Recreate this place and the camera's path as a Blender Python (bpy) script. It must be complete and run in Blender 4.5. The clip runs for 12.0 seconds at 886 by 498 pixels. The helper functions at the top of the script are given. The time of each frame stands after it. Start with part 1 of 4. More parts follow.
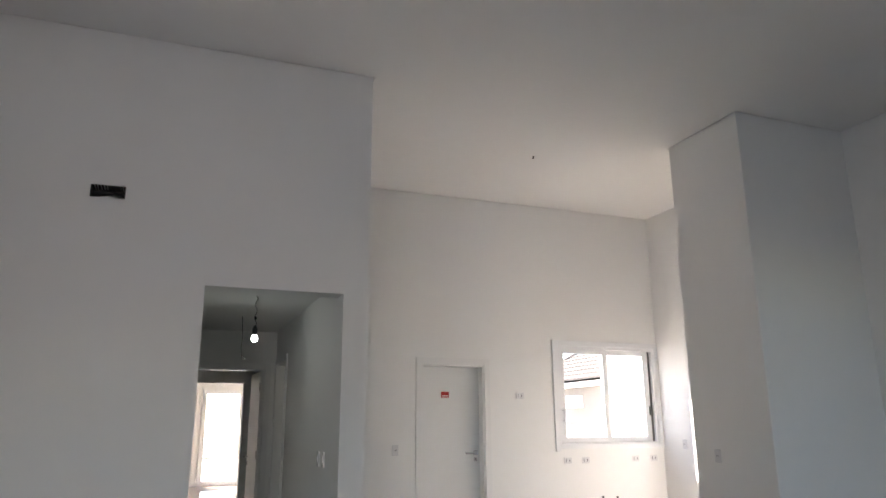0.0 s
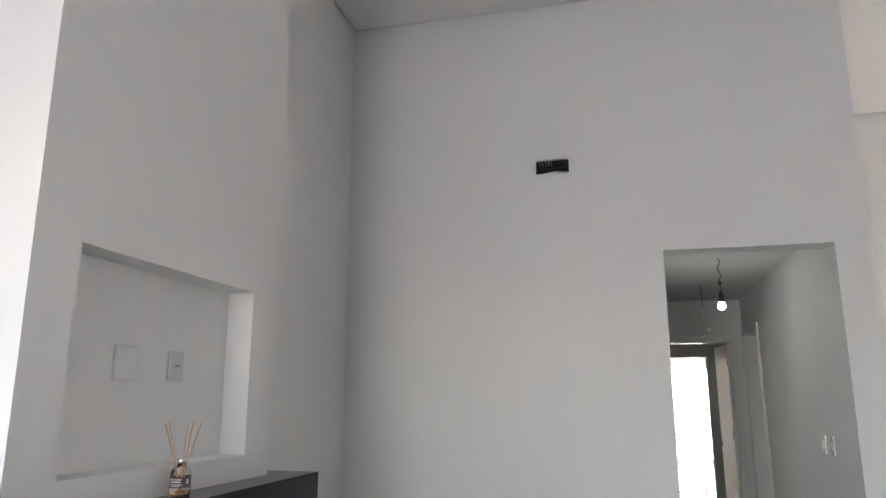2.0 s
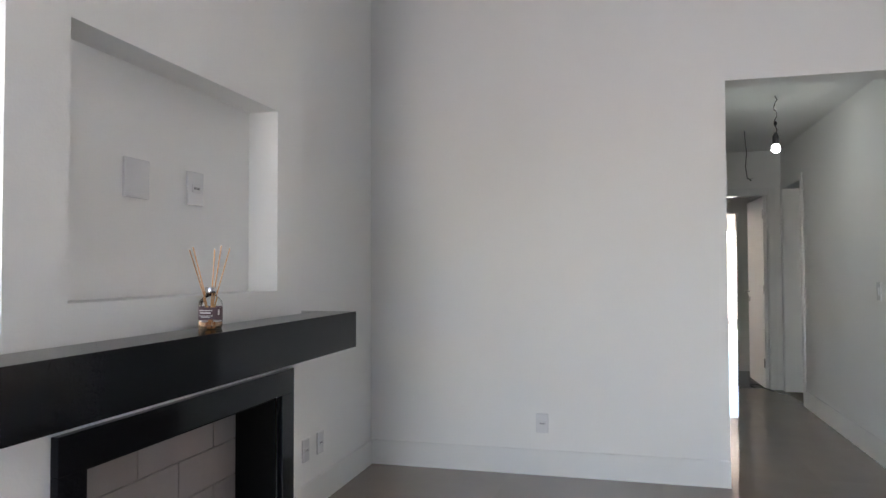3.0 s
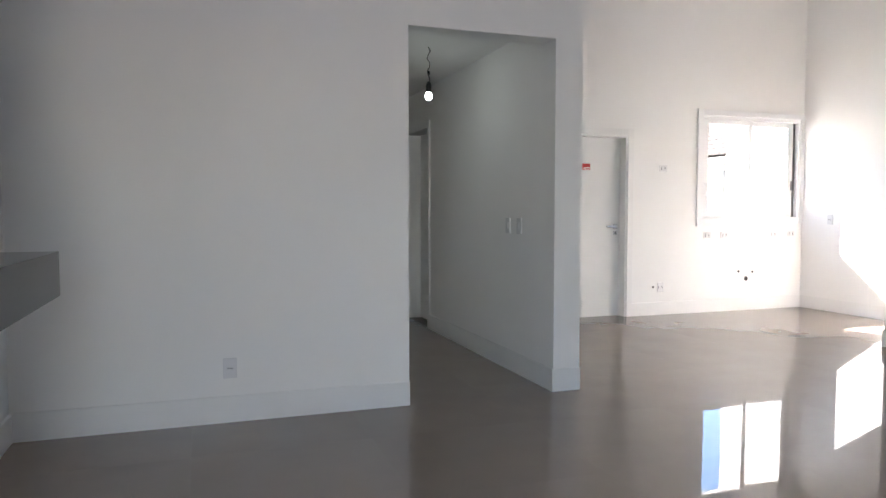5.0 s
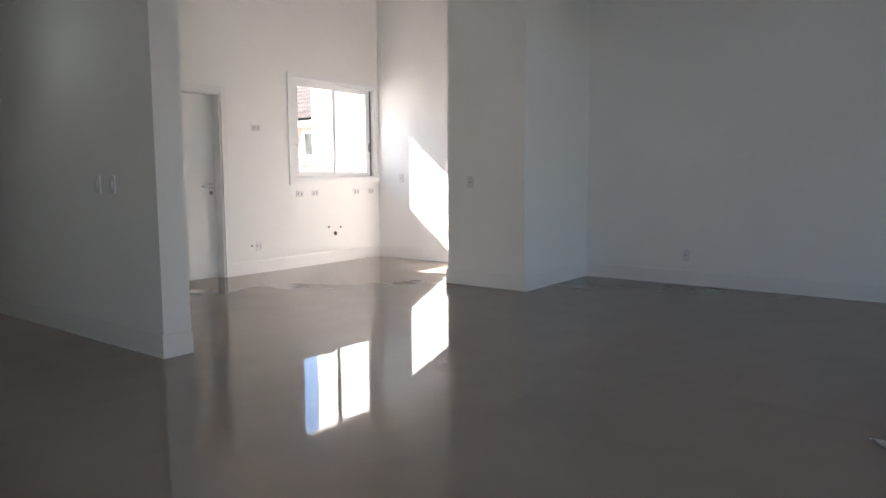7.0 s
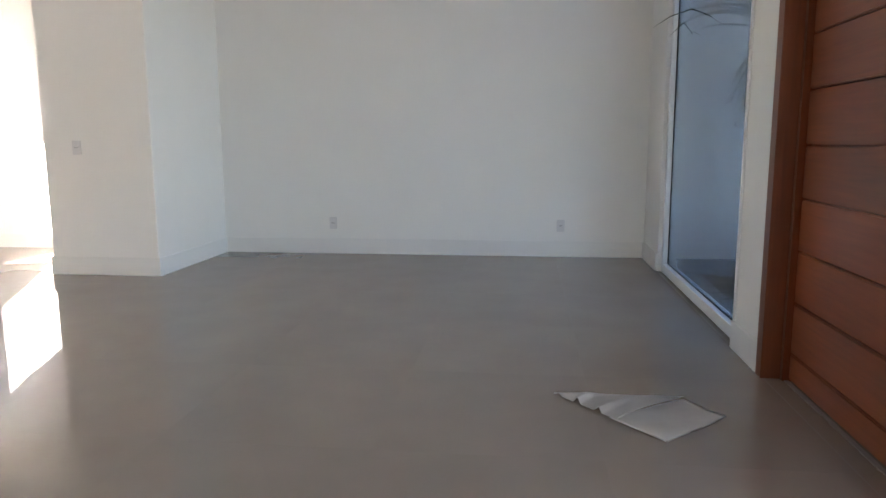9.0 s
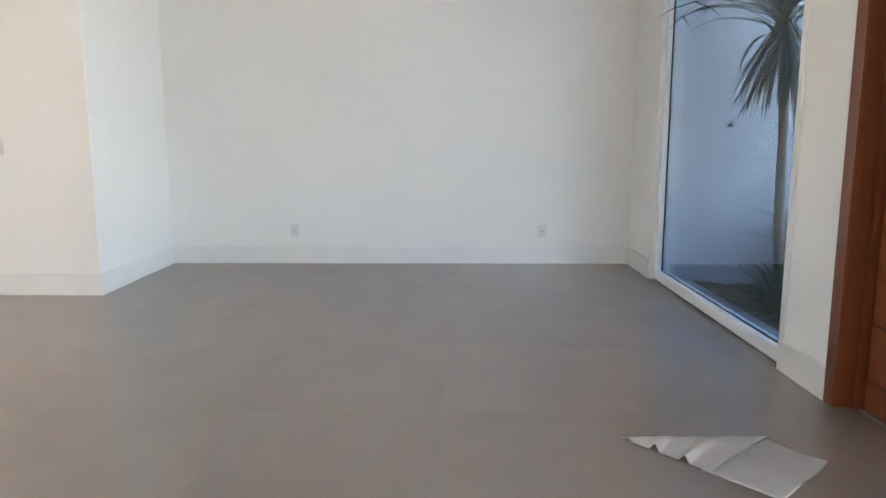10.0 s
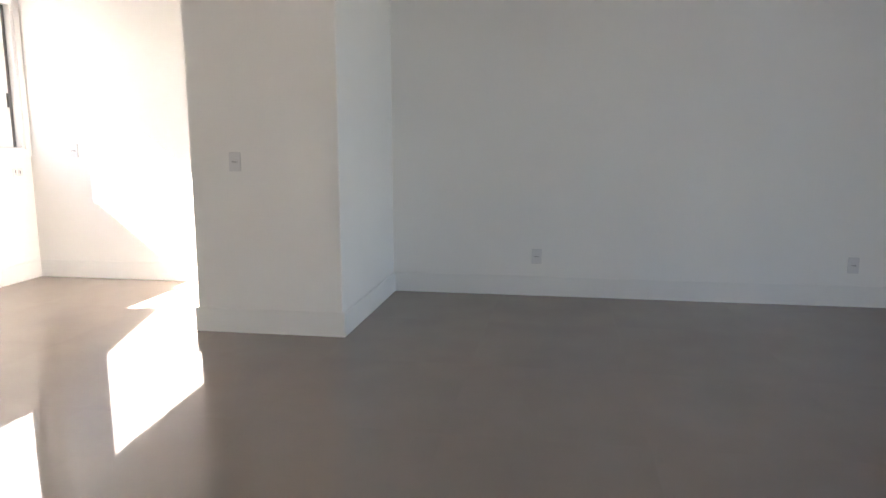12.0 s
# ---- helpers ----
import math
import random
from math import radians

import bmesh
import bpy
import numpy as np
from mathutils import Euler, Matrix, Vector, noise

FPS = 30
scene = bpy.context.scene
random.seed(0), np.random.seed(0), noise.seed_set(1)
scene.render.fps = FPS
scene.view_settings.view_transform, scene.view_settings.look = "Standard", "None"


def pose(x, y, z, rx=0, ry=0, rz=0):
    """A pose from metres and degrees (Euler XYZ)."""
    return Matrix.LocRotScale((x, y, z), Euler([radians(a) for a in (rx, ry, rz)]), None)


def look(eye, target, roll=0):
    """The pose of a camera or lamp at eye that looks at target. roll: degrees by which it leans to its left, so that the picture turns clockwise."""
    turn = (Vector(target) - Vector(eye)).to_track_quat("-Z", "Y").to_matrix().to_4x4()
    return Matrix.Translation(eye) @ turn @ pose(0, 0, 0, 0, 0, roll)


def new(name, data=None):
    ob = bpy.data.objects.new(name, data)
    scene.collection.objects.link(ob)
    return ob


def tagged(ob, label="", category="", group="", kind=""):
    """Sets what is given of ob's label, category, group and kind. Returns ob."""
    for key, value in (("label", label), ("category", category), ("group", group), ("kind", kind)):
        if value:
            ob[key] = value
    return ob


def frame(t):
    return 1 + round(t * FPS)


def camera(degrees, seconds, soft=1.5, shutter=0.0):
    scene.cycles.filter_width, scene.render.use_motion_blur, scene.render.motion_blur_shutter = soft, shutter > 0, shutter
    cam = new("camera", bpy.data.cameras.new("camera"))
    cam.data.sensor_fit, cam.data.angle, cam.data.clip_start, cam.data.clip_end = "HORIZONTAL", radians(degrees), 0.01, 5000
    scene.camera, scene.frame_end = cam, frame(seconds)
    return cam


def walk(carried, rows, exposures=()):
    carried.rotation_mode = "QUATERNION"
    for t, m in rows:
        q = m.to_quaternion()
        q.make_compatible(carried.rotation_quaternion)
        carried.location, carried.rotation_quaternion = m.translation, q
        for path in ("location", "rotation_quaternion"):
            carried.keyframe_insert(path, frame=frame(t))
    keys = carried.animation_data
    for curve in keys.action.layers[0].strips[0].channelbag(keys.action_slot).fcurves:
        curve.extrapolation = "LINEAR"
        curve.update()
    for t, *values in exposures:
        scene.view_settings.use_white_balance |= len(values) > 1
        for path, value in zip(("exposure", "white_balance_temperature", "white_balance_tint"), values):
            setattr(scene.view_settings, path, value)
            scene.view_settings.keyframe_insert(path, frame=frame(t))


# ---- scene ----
cam = camera(64.8, 12.0)
PATH = [
    (0, (-0.172, -5.272, 1.39), (0.524, -3.462, 1.878), -0.3),
    (0.5, (-0.083, -5.285, 1.4), (0.149, -3.36, 1.89), -0.1),
    (1, (-0.174, -5.152, 1.476), (-0.294, -3.211, 1.94), -0.4),
    (1.5, (-0.292, -4.906, 1.481), (-0.645, -2.992, 1.943), -0.1),
    (2, (-0.327, -4.712, 1.409), (-0.797, -2.816, 1.835), -0.0),
    (2.5, (-0.433, -4.479, 1.327), (-0.955, -2.561, 1.551), 0.2),
    (2.7, (-0.493, -4.426, 1.301), (-1.027, -2.504, 1.447), 0.1),
    (4.3, (-1.034, -4.238, 1.208), (-0.867, -2.247, 1.132), -0.0),
    (4.5, (-1.096, -4.215, 1.214), (-0.797, -2.24, 1.127), -0.1),
    (5, (-1.24, -4.21, 1.225), (-0.583, -2.324, 1.119), -0.0),
    (5.5, (-1.354, -4.244, 1.217), (-0.419, -2.481, 1.087), -0.2),
    (6, (-1.449, -4.291, 1.216), (-0.278, -2.678, 1.054), -0.2),
    (6.5, (-1.465, -4.265, 1.199), (-0.093, -2.822, 1.015), -0.4),
    (7, (-1.385, -4.13, 1.175), (0.193, -2.918, 0.963), -0.3),
    (7.5, (-1.427, -4.083, 1.133), (0.339, -3.172, 0.902), -0.2),
    (7.7, (-1.411, -4.069, 1.143), (0.407, -3.273, 0.896), -0.5),
    (9.3, (-0.799, -3.526, 1.13), (1.171, -3.367, 0.822), -0.1),
    (9.5, (-0.704, -3.42, 1.137), (1.268, -3.303, 0.826), -0.1),
    (10, (-0.456, -3.136, 1.154), (1.519, -3.121, 0.842), -0.0),
    (10.5, (-0.158, -2.84, 1.175), (1.817, -2.87, 0.859), 0.1),
    (11, (0.069, -2.547, 1.196), (2.044, -2.547, 0.881), -0.0),
    (11.5, (0.309, -2.25, 1.212), (2.282, -2.149, 0.9), -0.1),
    (12, (0.531, -1.881, 1.252), (2.478, -1.552, 0.932), -0.1),
]
walk(cam, [(t, look(eye, target, roll)) for t, eye, target, roll in PATH],
     [(0.0, 3.97, 6700, 18), (0.5, 4.11, 6700, 18), (1.0, 4.33, 6700, 18), (1.5, 4.63, 6700, 18), (2.5, 4.88, 6600, 18), (4.5, 5.08, 6600, 19), (5.0, 4.48, 6500, 18),
      (5.5, 3.98, 6600, 18), (6.5, 3.88, 6600, 18), (7.5, 3.93, 6600, 18), (9.5, 5.46, 7100, 18), (10.0, 5.66, 7100, 18), (10.5, 5.71, 7150, 19), (11.5, 5.56, 7200, 19), (12.0, 4.7, 7100, 19)])

# ---- world, sun, lamps ----
SUN_TO = Vector((-0.31, 1.0, 0.81)).normalized()
world = bpy.data.worlds.new("sky")
scene.world = world
world.use_nodes = True
wn = world.node_tree.nodes
sky = wn.new("ShaderNodeTexSky")
sky.sky_type = "NISHITA"
sky.sun_disc = False
sky.sun_elevation = math.asin(SUN_TO.z)
sky.sun_rotation = math.atan2(SUN_TO.x, SUN_TO.y)
sky.air_density, sky.dust_density = 1.0, 0.0
wn["Background"].inputs["Strength"].default_value = 0.05
world.node_tree.links.new(sky.outputs["Color"], wn["Background"].inputs["Color"])

sun_data = bpy.data.lights.new("sun", "SUN")
sun_data.energy, sun_data.angle, sun_data.color = 5.0, radians(0.53), (1.0, 0.95, 0.87)
sun = new("sun", sun_data)
sun.matrix_basis = look((0, 0, 30), Vector((0, 0, 30)) - SUN_TO)


def window_light(name, w, h, energy, colour, m):
    d = bpy.data.lights.new(name, "AREA")
    d.shape, d.size, d.size_y, d.energy, d.color = "RECTANGLE", w, h, energy, colour
    ob = new(name, d)
    ob.matrix_basis = m
    return ob


# area lamps added as daylight in two assumed, unseen garden openings behind the walker
window_light("garden_daylight_south", 1.05, 2.2, 1.0, (0.97, 0.98, 1.0), look((-1.55, -6.72, 1.15), (-1.55, 0, 1.15)))
window_light("garden_daylight_west", 0.85, 2.4, 0.8, (0.84, 0.92, 1.0), look((-2.25, -4.95, 1.25), (5, -4.95, 1.25)))


# ---- materials ----
def material(name, colour, rough=0.5, metal=0.0, vary=0.06, scale=6.0, grain=0.0, grain_scale=220.0, relief=0.0, relief_scale=40.0,
             spec=0.5, island=0.0, coat=0.0):
    m = bpy.data.materials.new(name)
    m.use_nodes = True
    nt = m.node_tree
    n, link = nt.nodes, nt.links.new
    b = n["Principled BSDF"]
    b.inputs["Roughness"].default_value, b.inputs["Metallic"].default_value = rough, metal
    b.inputs["Specular IOR Level"].default_value = spec
    b.inputs["Coat Weight"].default_value = coat
    tex = n.new("ShaderNodeTexCoord")
    big = n.new("ShaderNodeTexNoise")
    big.inputs["Scale"].default_value, big.inputs["Detail"].default_value = scale, 4.0
    link(tex.outputs["Object"], big.inputs["Vector"])
    ramp = n.new("ShaderNodeMapRange")
    ramp.inputs["To Min"].default_value, ramp.inputs["To Max"].default_value = 1 - vary, 1 + vary
    link(big.outputs["Fac"], ramp.inputs["Value"])
    fac = ramp.outputs["Result"]
    fine = n.new("ShaderNodeTexNoise")
    fine.inputs["Scale"].default_value, fine.inputs["Detail"].default_value = grain_scale, 3.0
    link(tex.outputs["Object"], fine.inputs["Vector"])
    if grain:
        r2 = n.new("ShaderNodeMapRange")
        r2.inputs["To Min"].default_value, r2.inputs["To Max"].default_value = 1 - grain, 1 + grain
        link(fine.outputs["Fac"], r2.inputs["Value"])
        mul = n.new("ShaderNodeMath")
        mul.operation = "MULTIPLY"
        link(fac, mul.inputs[0]), link(r2.outputs["Result"], mul.inputs[1])
        fac = mul.outputs[0]
    if island:
        info = n.new("ShaderNodeObjectInfo")
        geo = n.new("ShaderNodeNewGeometry")
        add = n.new("ShaderNodeMath")
        add.operation = "ADD"
        link(info.outputs["Random"], add.inputs[0]), link(geo.outputs["Random Per Island"], add.inputs[1])
        fr = n.new("ShaderNodeMath")
        fr.operation = "FRACT"
        link(add.outputs[0], fr.inputs[0])
        r3 = n.new("ShaderNodeMapRange")
        r3.inputs["To Min"].default_value, r3.inputs["To Max"].default_value = 1 - island, 1 + island
        link(fr.outputs[0], r3.inputs["Value"])
        mul2 = n.new("ShaderNodeMath")
        mul2.operation = "MULTIPLY"
        link(fac, mul2.inputs[0]), link(r3.outputs["Result"], mul2.inputs[1])
        fac = mul2.outputs[0]
    hsv = n.new("ShaderNodeVectorMath")
    hsv.operation = "SCALE"
    hsv.inputs[0].default_value = colour
    link(fac, hsv.inputs["Scale"])
    link(hsv.outputs["Vector"], b.inputs["Base Color"])
    if relief:
        t = fine
        if relief_scale != grain_scale:
            t = n.new("ShaderNodeTexNoise")
            t.inputs["Scale"].default_value, t.inputs["Detail"].default_value = relief_scale, 3.0
            link(tex.outputs["Object"], t.inputs["Vector"])
        bump = n.new("ShaderNodeBump")
        bump.inputs["Strength"].default_value, bump.inputs["Distance"].default_value = 1.0, relief
        link(t.outputs["Fac"], bump.inputs["Height"])
        link(bump.outputs["Normal"], b.inputs["Normal"])
    return m


WALL = material("wall_paint", (0.86, 0.858, 0.845), 0.62, vary=0.04, scale=0.9, grain=0.012, grain_scale=160, relief=0.0006, relief_scale=130, spec=0.35)
CEIL = material("ceiling_paint", (0.87, 0.865, 0.85), 0.8, vary=0.02, scale=0.9, grain=0.01, relief=0.0003, relief_scale=150, spec=0.2)
TRIM = material("white_lacquer", (0.82, 0.82, 0.81), 0.28, vary=0.02, scale=5, relief=0.0001, relief_scale=60)
UPVC = material("white_window_profile", (0.84, 0.85, 0.86), 0.48, vary=0.015, scale=8, spec=0.35)
PLATE = material("white_switch_plastic", (0.76, 0.76, 0.77), 0.25, vary=0.02, scale=30)
INSERT = material("grey_socket_insert", (0.12, 0.12, 0.13), 0.35, vary=0.08, scale=60)
HOLE = material("dark_cavity", (0.06, 0.055, 0.05), 0.9, vary=0.3, scale=40, relief=0.004, relief_scale=60)
GRANITE = material("black_polished_granite", (0.006, 0.006, 0.0075), 0.09, vary=0.15, scale=12, grain=0.35, grain_scale=420, spec=0.13)
FIREBRICK = material("pale_fire_brick", (0.31, 0.27, 0.26), 0.8, vary=0.08, scale=9, grain=0.1, grain_scale=260, relief=0.001, relief_scale=180, island=0.08)
MORTAR = material("grey_mortar", (0.25, 0.225, 0.21), 0.9, vary=0.1, scale=30, relief=0.001, relief_scale=200)
SOOT = material("black_firebox_steel", (0.006, 0.006, 0.006), 0.6, vary=0.2, scale=12, spec=0.08)
CHROME = material("satin_chrome", (0.62, 0.62, 0.63), 0.22, metal=1.0, vary=0.03, scale=40)
BLACK = material("black_plastic", (0.015, 0.015, 0.016), 0.4, vary=0.1, scale=30)
GROUT = material("grey_grout", (0.19, 0.16, 0.135), 0.8, vary=0.1, scale=25)
RED = material("red_sticker_print", (0.45, 0.022, 0.016), 0.35, vary=0.05, scale=40)
PAPER = material("white_print", (0.8, 0.78, 0.76), 0.4, vary=0.02, scale=40)
REED = material("natural_reed_stick", (0.62, 0.33, 0.14), 0.65, vary=0.12, scale=60, island=0.25)
LABEL = material("plum_bottle_label", (0.10, 0.055, 0.065), 0.5, vary=0.08, scale=50)
CLOTH = material("white_cotton_cloth", (0.84, 0.82, 0.80), 0.92, vary=0.07, scale=14, grain=0.06, grain_scale=500, relief=0.0012, relief_scale=260, spec=0.1)
CONCRETE = material("grey_concrete", (0.36, 0.36, 0.35), 0.8, vary=0.15, scale=7, grain=0.1, grain_scale=180, relief=0.001, relief_scale=120)
GARDENWALL = material("garden_wall_paint", (0.66, 0.67, 0.70), 0.85, vary=0.04, scale=1.5, grain=0.02, relief=0.001, relief_scale=110, spec=0.2)
GARDENBASE = material("grey_wall_base_paint", (0.46, 0.48, 0.52), 0.8, vary=0.08, scale=4, relief=0.001, relief_scale=110, spec=0.2)
MULCH = material("dark_bark_mulch", (0.10, 0.075, 0.055), 0.95, vary=0.5, scale=28, grain=0.3, grain_scale=140, relief=0.02, relief_scale=45)
BARK = material("palm_bark", (0.25, 0.185, 0.13), 0.9, vary=0.2, scale=16, grain=0.2, grain_scale=110, relief=0.008, relief_scale=60)
LEAF = material("strap_leaf", (0.032, 0.05, 0.028), 0.5, vary=0.25, scale=7, island=0.35)
GRASSLEAF = material("grass_blade", (0.035, 0.055, 0.03), 0.55, vary=0.25, scale=9, island=0.4)
TREELEAF = material("tree_leaf", (0.06, 0.085, 0.025), 0.55, vary=0.3, scale=3, island=0.45)
LAWN = material("dry_pale_ground", (0.22, 0.20, 0.17), 0.95, vary=0.2, scale=1.2, grain=0.3, grain_scale=45, relief=0.02, relief_scale=70)
STREET = material("pale_paving", (0.42, 0.41, 0.39), 0.85, vary=0.12, scale=1.5, grain=0.1, grain_scale=60)
RENDER = material("white_house_render", (0.82, 0.81, 0.79), 0.85, vary=0.03, scale=1.0, relief=0.001, relief_scale=80, spec=0.2)
ROOFTILE = material("weathered_roof_tile", (0.045, 0.034, 0.030), 0.75, vary=0.2, scale=5, grain=0.12, grain_scale=70, relief=0.002, relief_scale=60, island=0.25)
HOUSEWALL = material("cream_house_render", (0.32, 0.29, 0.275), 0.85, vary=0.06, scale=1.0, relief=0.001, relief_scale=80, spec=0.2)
YELLOW = material("yellow_rail_paint", (0.70, 0.42, 0.06), 0.5, vary=0.1, scale=9)
DARKGLASS = material("dark_house_window", (0.10, 0.105, 0.11), 0.08, vary=0.1, scale=3)
RUBBER = material("black_gasket", (0.012, 0.012, 0.013), 0.6, vary=0.1, scale=20)


def wood_material(name, colour, rough, along="X"):
    m = bpy.data.materials.new(name)
    m.use_nodes = True
    n, link = m.node_tree.nodes, m.node_tree.links.new
    b = n["Principled BSDF"]
    b.inputs["Roughness"].default_value = rough
    tex, mp = n.new("ShaderNodeTexCoord"), n.new("ShaderNodeMapping")
    mp.inputs["Scale"].default_value = (1.2, 22, 22) if along == "X" else (22, 22, 1.2)
    info = n.new("ShaderNodeObjectInfo")
    link(tex.outputs["Object"], mp.inputs["Vector"]), link(info.outputs["Random"], mp.inputs["Location"])
    g = n.new("ShaderNodeTexNoise")
    g.inputs["Scale"].default_value, g.inputs["Detail"].default_value, g.inputs["Distortion"].default_value = 2.0, 6.0, 0.6
    link(mp.outputs["Vector"], g.inputs["Vector"])
    ramp = n.new("ShaderNodeValToRGB")
    ramp.color_ramp.elements[0].position, ramp.color_ramp.elements[1].position = 0.3, 0.72
    ramp.color_ramp.elements[0].color = (*[c * 0.82 for c in colour], 1)
    ramp.color_ramp.elements[1].color = (*[c * 1.1 for c in colour], 1)
    link(g.outputs["Fac"], ramp.inputs["Fac"])
    r = n.new("ShaderNodeMapRange")
    r.inputs["To Min"].default_value, r.inputs["To Max"].default_value = 0.82, 1.18
    link(info.outputs["Random"], r.inputs["Value"])
    sc = n.new("ShaderNodeVectorMath")
    sc.operation = "SCALE"
    link(ramp.outputs["Color"], sc.inputs[0]), link(r.outputs["Result"], sc.inputs["Scale"])
    link(sc.outputs["Vector"], b.inputs["Base Color"])
    bump = n.new("ShaderNodeBump")
    bump.inputs["Distance"].default_value = 0.0006
    link(g.outputs["Fac"], bump.inputs["Height"]), link(bump.outputs["Normal"], b.inputs["Normal"])
    return m


DOORWOOD = wood_material("red_brown_varnished_wood", (0.23, 0.055, 0.016), 0.38)
JAMBWOOD = wood_material("red_brown_jamb_wood", (0.22, 0.055, 0.016), 0.35, "Z")


def porcelain():
    m = bpy.data.materials.new("polished_greige_porcelain")
    m.use_nodes = True
    n, link = m.node_tree.nodes, m.node_tree.links.new
    n.remove(n["Principled BSDF"])
    body, sheen, haze = n.new("ShaderNodeBsdfDiffuse"), n.new("ShaderNodeBsdfGlossy"), n.new("ShaderNodeBsdfGlossy")
    gloss, mix, fresnel = n.new("ShaderNodeMixShader"), n.new("ShaderNodeMixShader"), n.new("ShaderNodeFresnel")
    fresnel.inputs["IOR"].default_value, gloss.inputs["Fac"].default_value = 2.02, 0.12
    haze.inputs["Roughness"].default_value = 0.22
    link(sheen.outputs["BSDF"], gloss.inputs[1]), link(haze.outputs["BSDF"], gloss.inputs[2])
    link(fresnel.outputs["Fac"], mix.inputs["Fac"])
    link(body.outputs["BSDF"], mix.inputs[1]), link(gloss.outputs["Shader"], mix.inputs[2])
    link(mix.outputs["Shader"], n["Material Output"].inputs["Surface"])
    tex, info = n.new("ShaderNodeTexCoord"), n.new("ShaderNodeObjectInfo")
    shift = n.new("ShaderNodeVectorMath")
    shift.operation = "ADD"
    sc = n.new("ShaderNodeVectorMath")
    sc.operation = "SCALE"
    sc.inputs[0].default_value = (17, 31, 5)
    link(info.outputs["Random"], sc.inputs["Scale"])
    link(tex.outputs["Object"], shift.inputs[0]), link(sc.outputs["Vector"], shift.inputs[1])
    cloud = n.new("ShaderNodeTexNoise")
    cloud.inputs["Scale"].default_value, cloud.inputs["Detail"].default_value = 2.6, 5.0
    link(shift.outputs["Vector"], cloud.inputs["Vector"])
    ramp = n.new("ShaderNodeValToRGB")
    ramp.color_ramp.elements[0].position, ramp.color_ramp.elements[1].position = 0.3, 0.75
    ramp.color_ramp.elements[0].color = (0.262, 0.215, 0.178, 1)
    ramp.color_ramp.elements[1].color = (0.290, 0.239, 0.198, 1)
    link(cloud.outputs["Fac"], ramp.inputs["Fac"])
    link(ramp.outputs["Color"], body.inputs["Color"])
    film = n.new("ShaderNodeTexNoise")
    film.inputs["Scale"].default_value, film.inputs["Detail"].default_value = 1.1, 3.0
    link(tex.outputs["Object"], film.inputs["Vector"])
    r = n.new("ShaderNodeMapRange")
    r.inputs["From Min"].default_value, r.inputs["From Max"].default_value = 0.35, 0.75
    r.inputs["To Min"].default_value, r.inputs["To Max"].default_value = 0.002, 0.007
    link(film.outputs["Fac"], r.inputs["Value"]), link(r.outputs["Result"], sheen.inputs["Roughness"])
    return m


PORCELAIN = porcelain()


def glass_material(name, colour, rough=0.0):
    m = bpy.data.materials.new(name)
    m.use_nodes = True
    b = m.node_tree.nodes["Principled BSDF"]
    b.inputs["Base Color"].default_value = (*colour, 1)
    b.inputs["Transmission Weight"].default_value, b.inputs["Roughness"].default_value, b.inputs["IOR"].default_value = 1.0, rough, 1.45
    return m



def pane_material(name, colour):
    """Flat float glass: light goes straight through, with the mirror gloss of its two faces."""
    m = bpy.data.materials.new(name)
    m.use_nodes = True
    n, link = m.node_tree.nodes, m.node_tree.links.new
    n.remove(n["Principled BSDF"])
    clear, gloss, mix = n.new("ShaderNodeBsdfTransparent"), n.new("ShaderNodeBsdfGlossy"), n.new("ShaderNodeMixShader")
    facing, power, scale = n.new("ShaderNodeLayerWeight"), n.new("ShaderNodeMath"), n.new("ShaderNodeMath")
    facing.inputs["Blend"].default_value, power.operation, power.inputs[1].default_value = 0.5, "POWER", 5.0
    scale.operation, scale.inputs[1].default_value, scale.inputs[2].default_value = "MULTIPLY_ADD", 0.9, 0.035
    link(facing.outputs["Facing"], power.inputs[0]), link(power.outputs[0], scale.inputs[0])
    clear.inputs["Color"].default_value = (*colour, 1)
    gloss.inputs["Roughness"].default_value = 0.0
    link(scale.outputs[0], mix.inputs["Fac"])
    link(clear.outputs["BSDF"], mix.inputs[1]), link(gloss.outputs["BSDF"], mix.inputs[2])
    link(mix.outputs["Shader"], n["Material Output"].inputs["Surface"])
    return m


GLASS = pane_material("window_glass", (0.97, 0.985, 0.98))
TINTED = pane_material("blue_tinted_glass", (0.39, 0.45, 0.49))

BOTTLEGLASS = glass_material("bottle_glass", (0.96, 0.95, 0.94))
PERFUME = glass_material("amber_perfume", (0.80, 0.55, 0.38))

BULBGLOW = bpy.data.materials.new("lit_bulb")
BULBGLOW.use_nodes = True
bg = BULBGLOW.node_tree.nodes["Principled BSDF"]
bg.inputs["Base Color"].default_value = (0.9, 0.9, 0.88, 1)
bg.inputs["Emission Color"].default_value = (0.86, 1.0, 0.92, 1)
bg.inputs["Emission Strength"].default_value = 1.7


# ---- builders ----
def box(bm, x0, x1, y0, y1, z0, z1):
    v = [bm.verts.new((x, y, z)) for z in (z0, z1) for y in (y0, y1) for x in (x0, x1)]
    for f in ((0, 2, 3, 1), (4, 5, 7, 6), (0, 1, 5, 4), (2, 6, 7, 3), (0, 4, 6, 2), (1, 3, 7, 5)):
        bm.faces.new([v[i] for i in f])
    return bm


def boxes(*rows):
    bm = bmesh.new()
    for r in rows:
        box(bm, *r)
    return bm


def soft(bm, width=0.002, segments=2):
    bmesh.ops.bevel(bm, geom=list(bm.edges), offset=width, segments=segments, affect="EDGES", profile=0.6)
    return bm


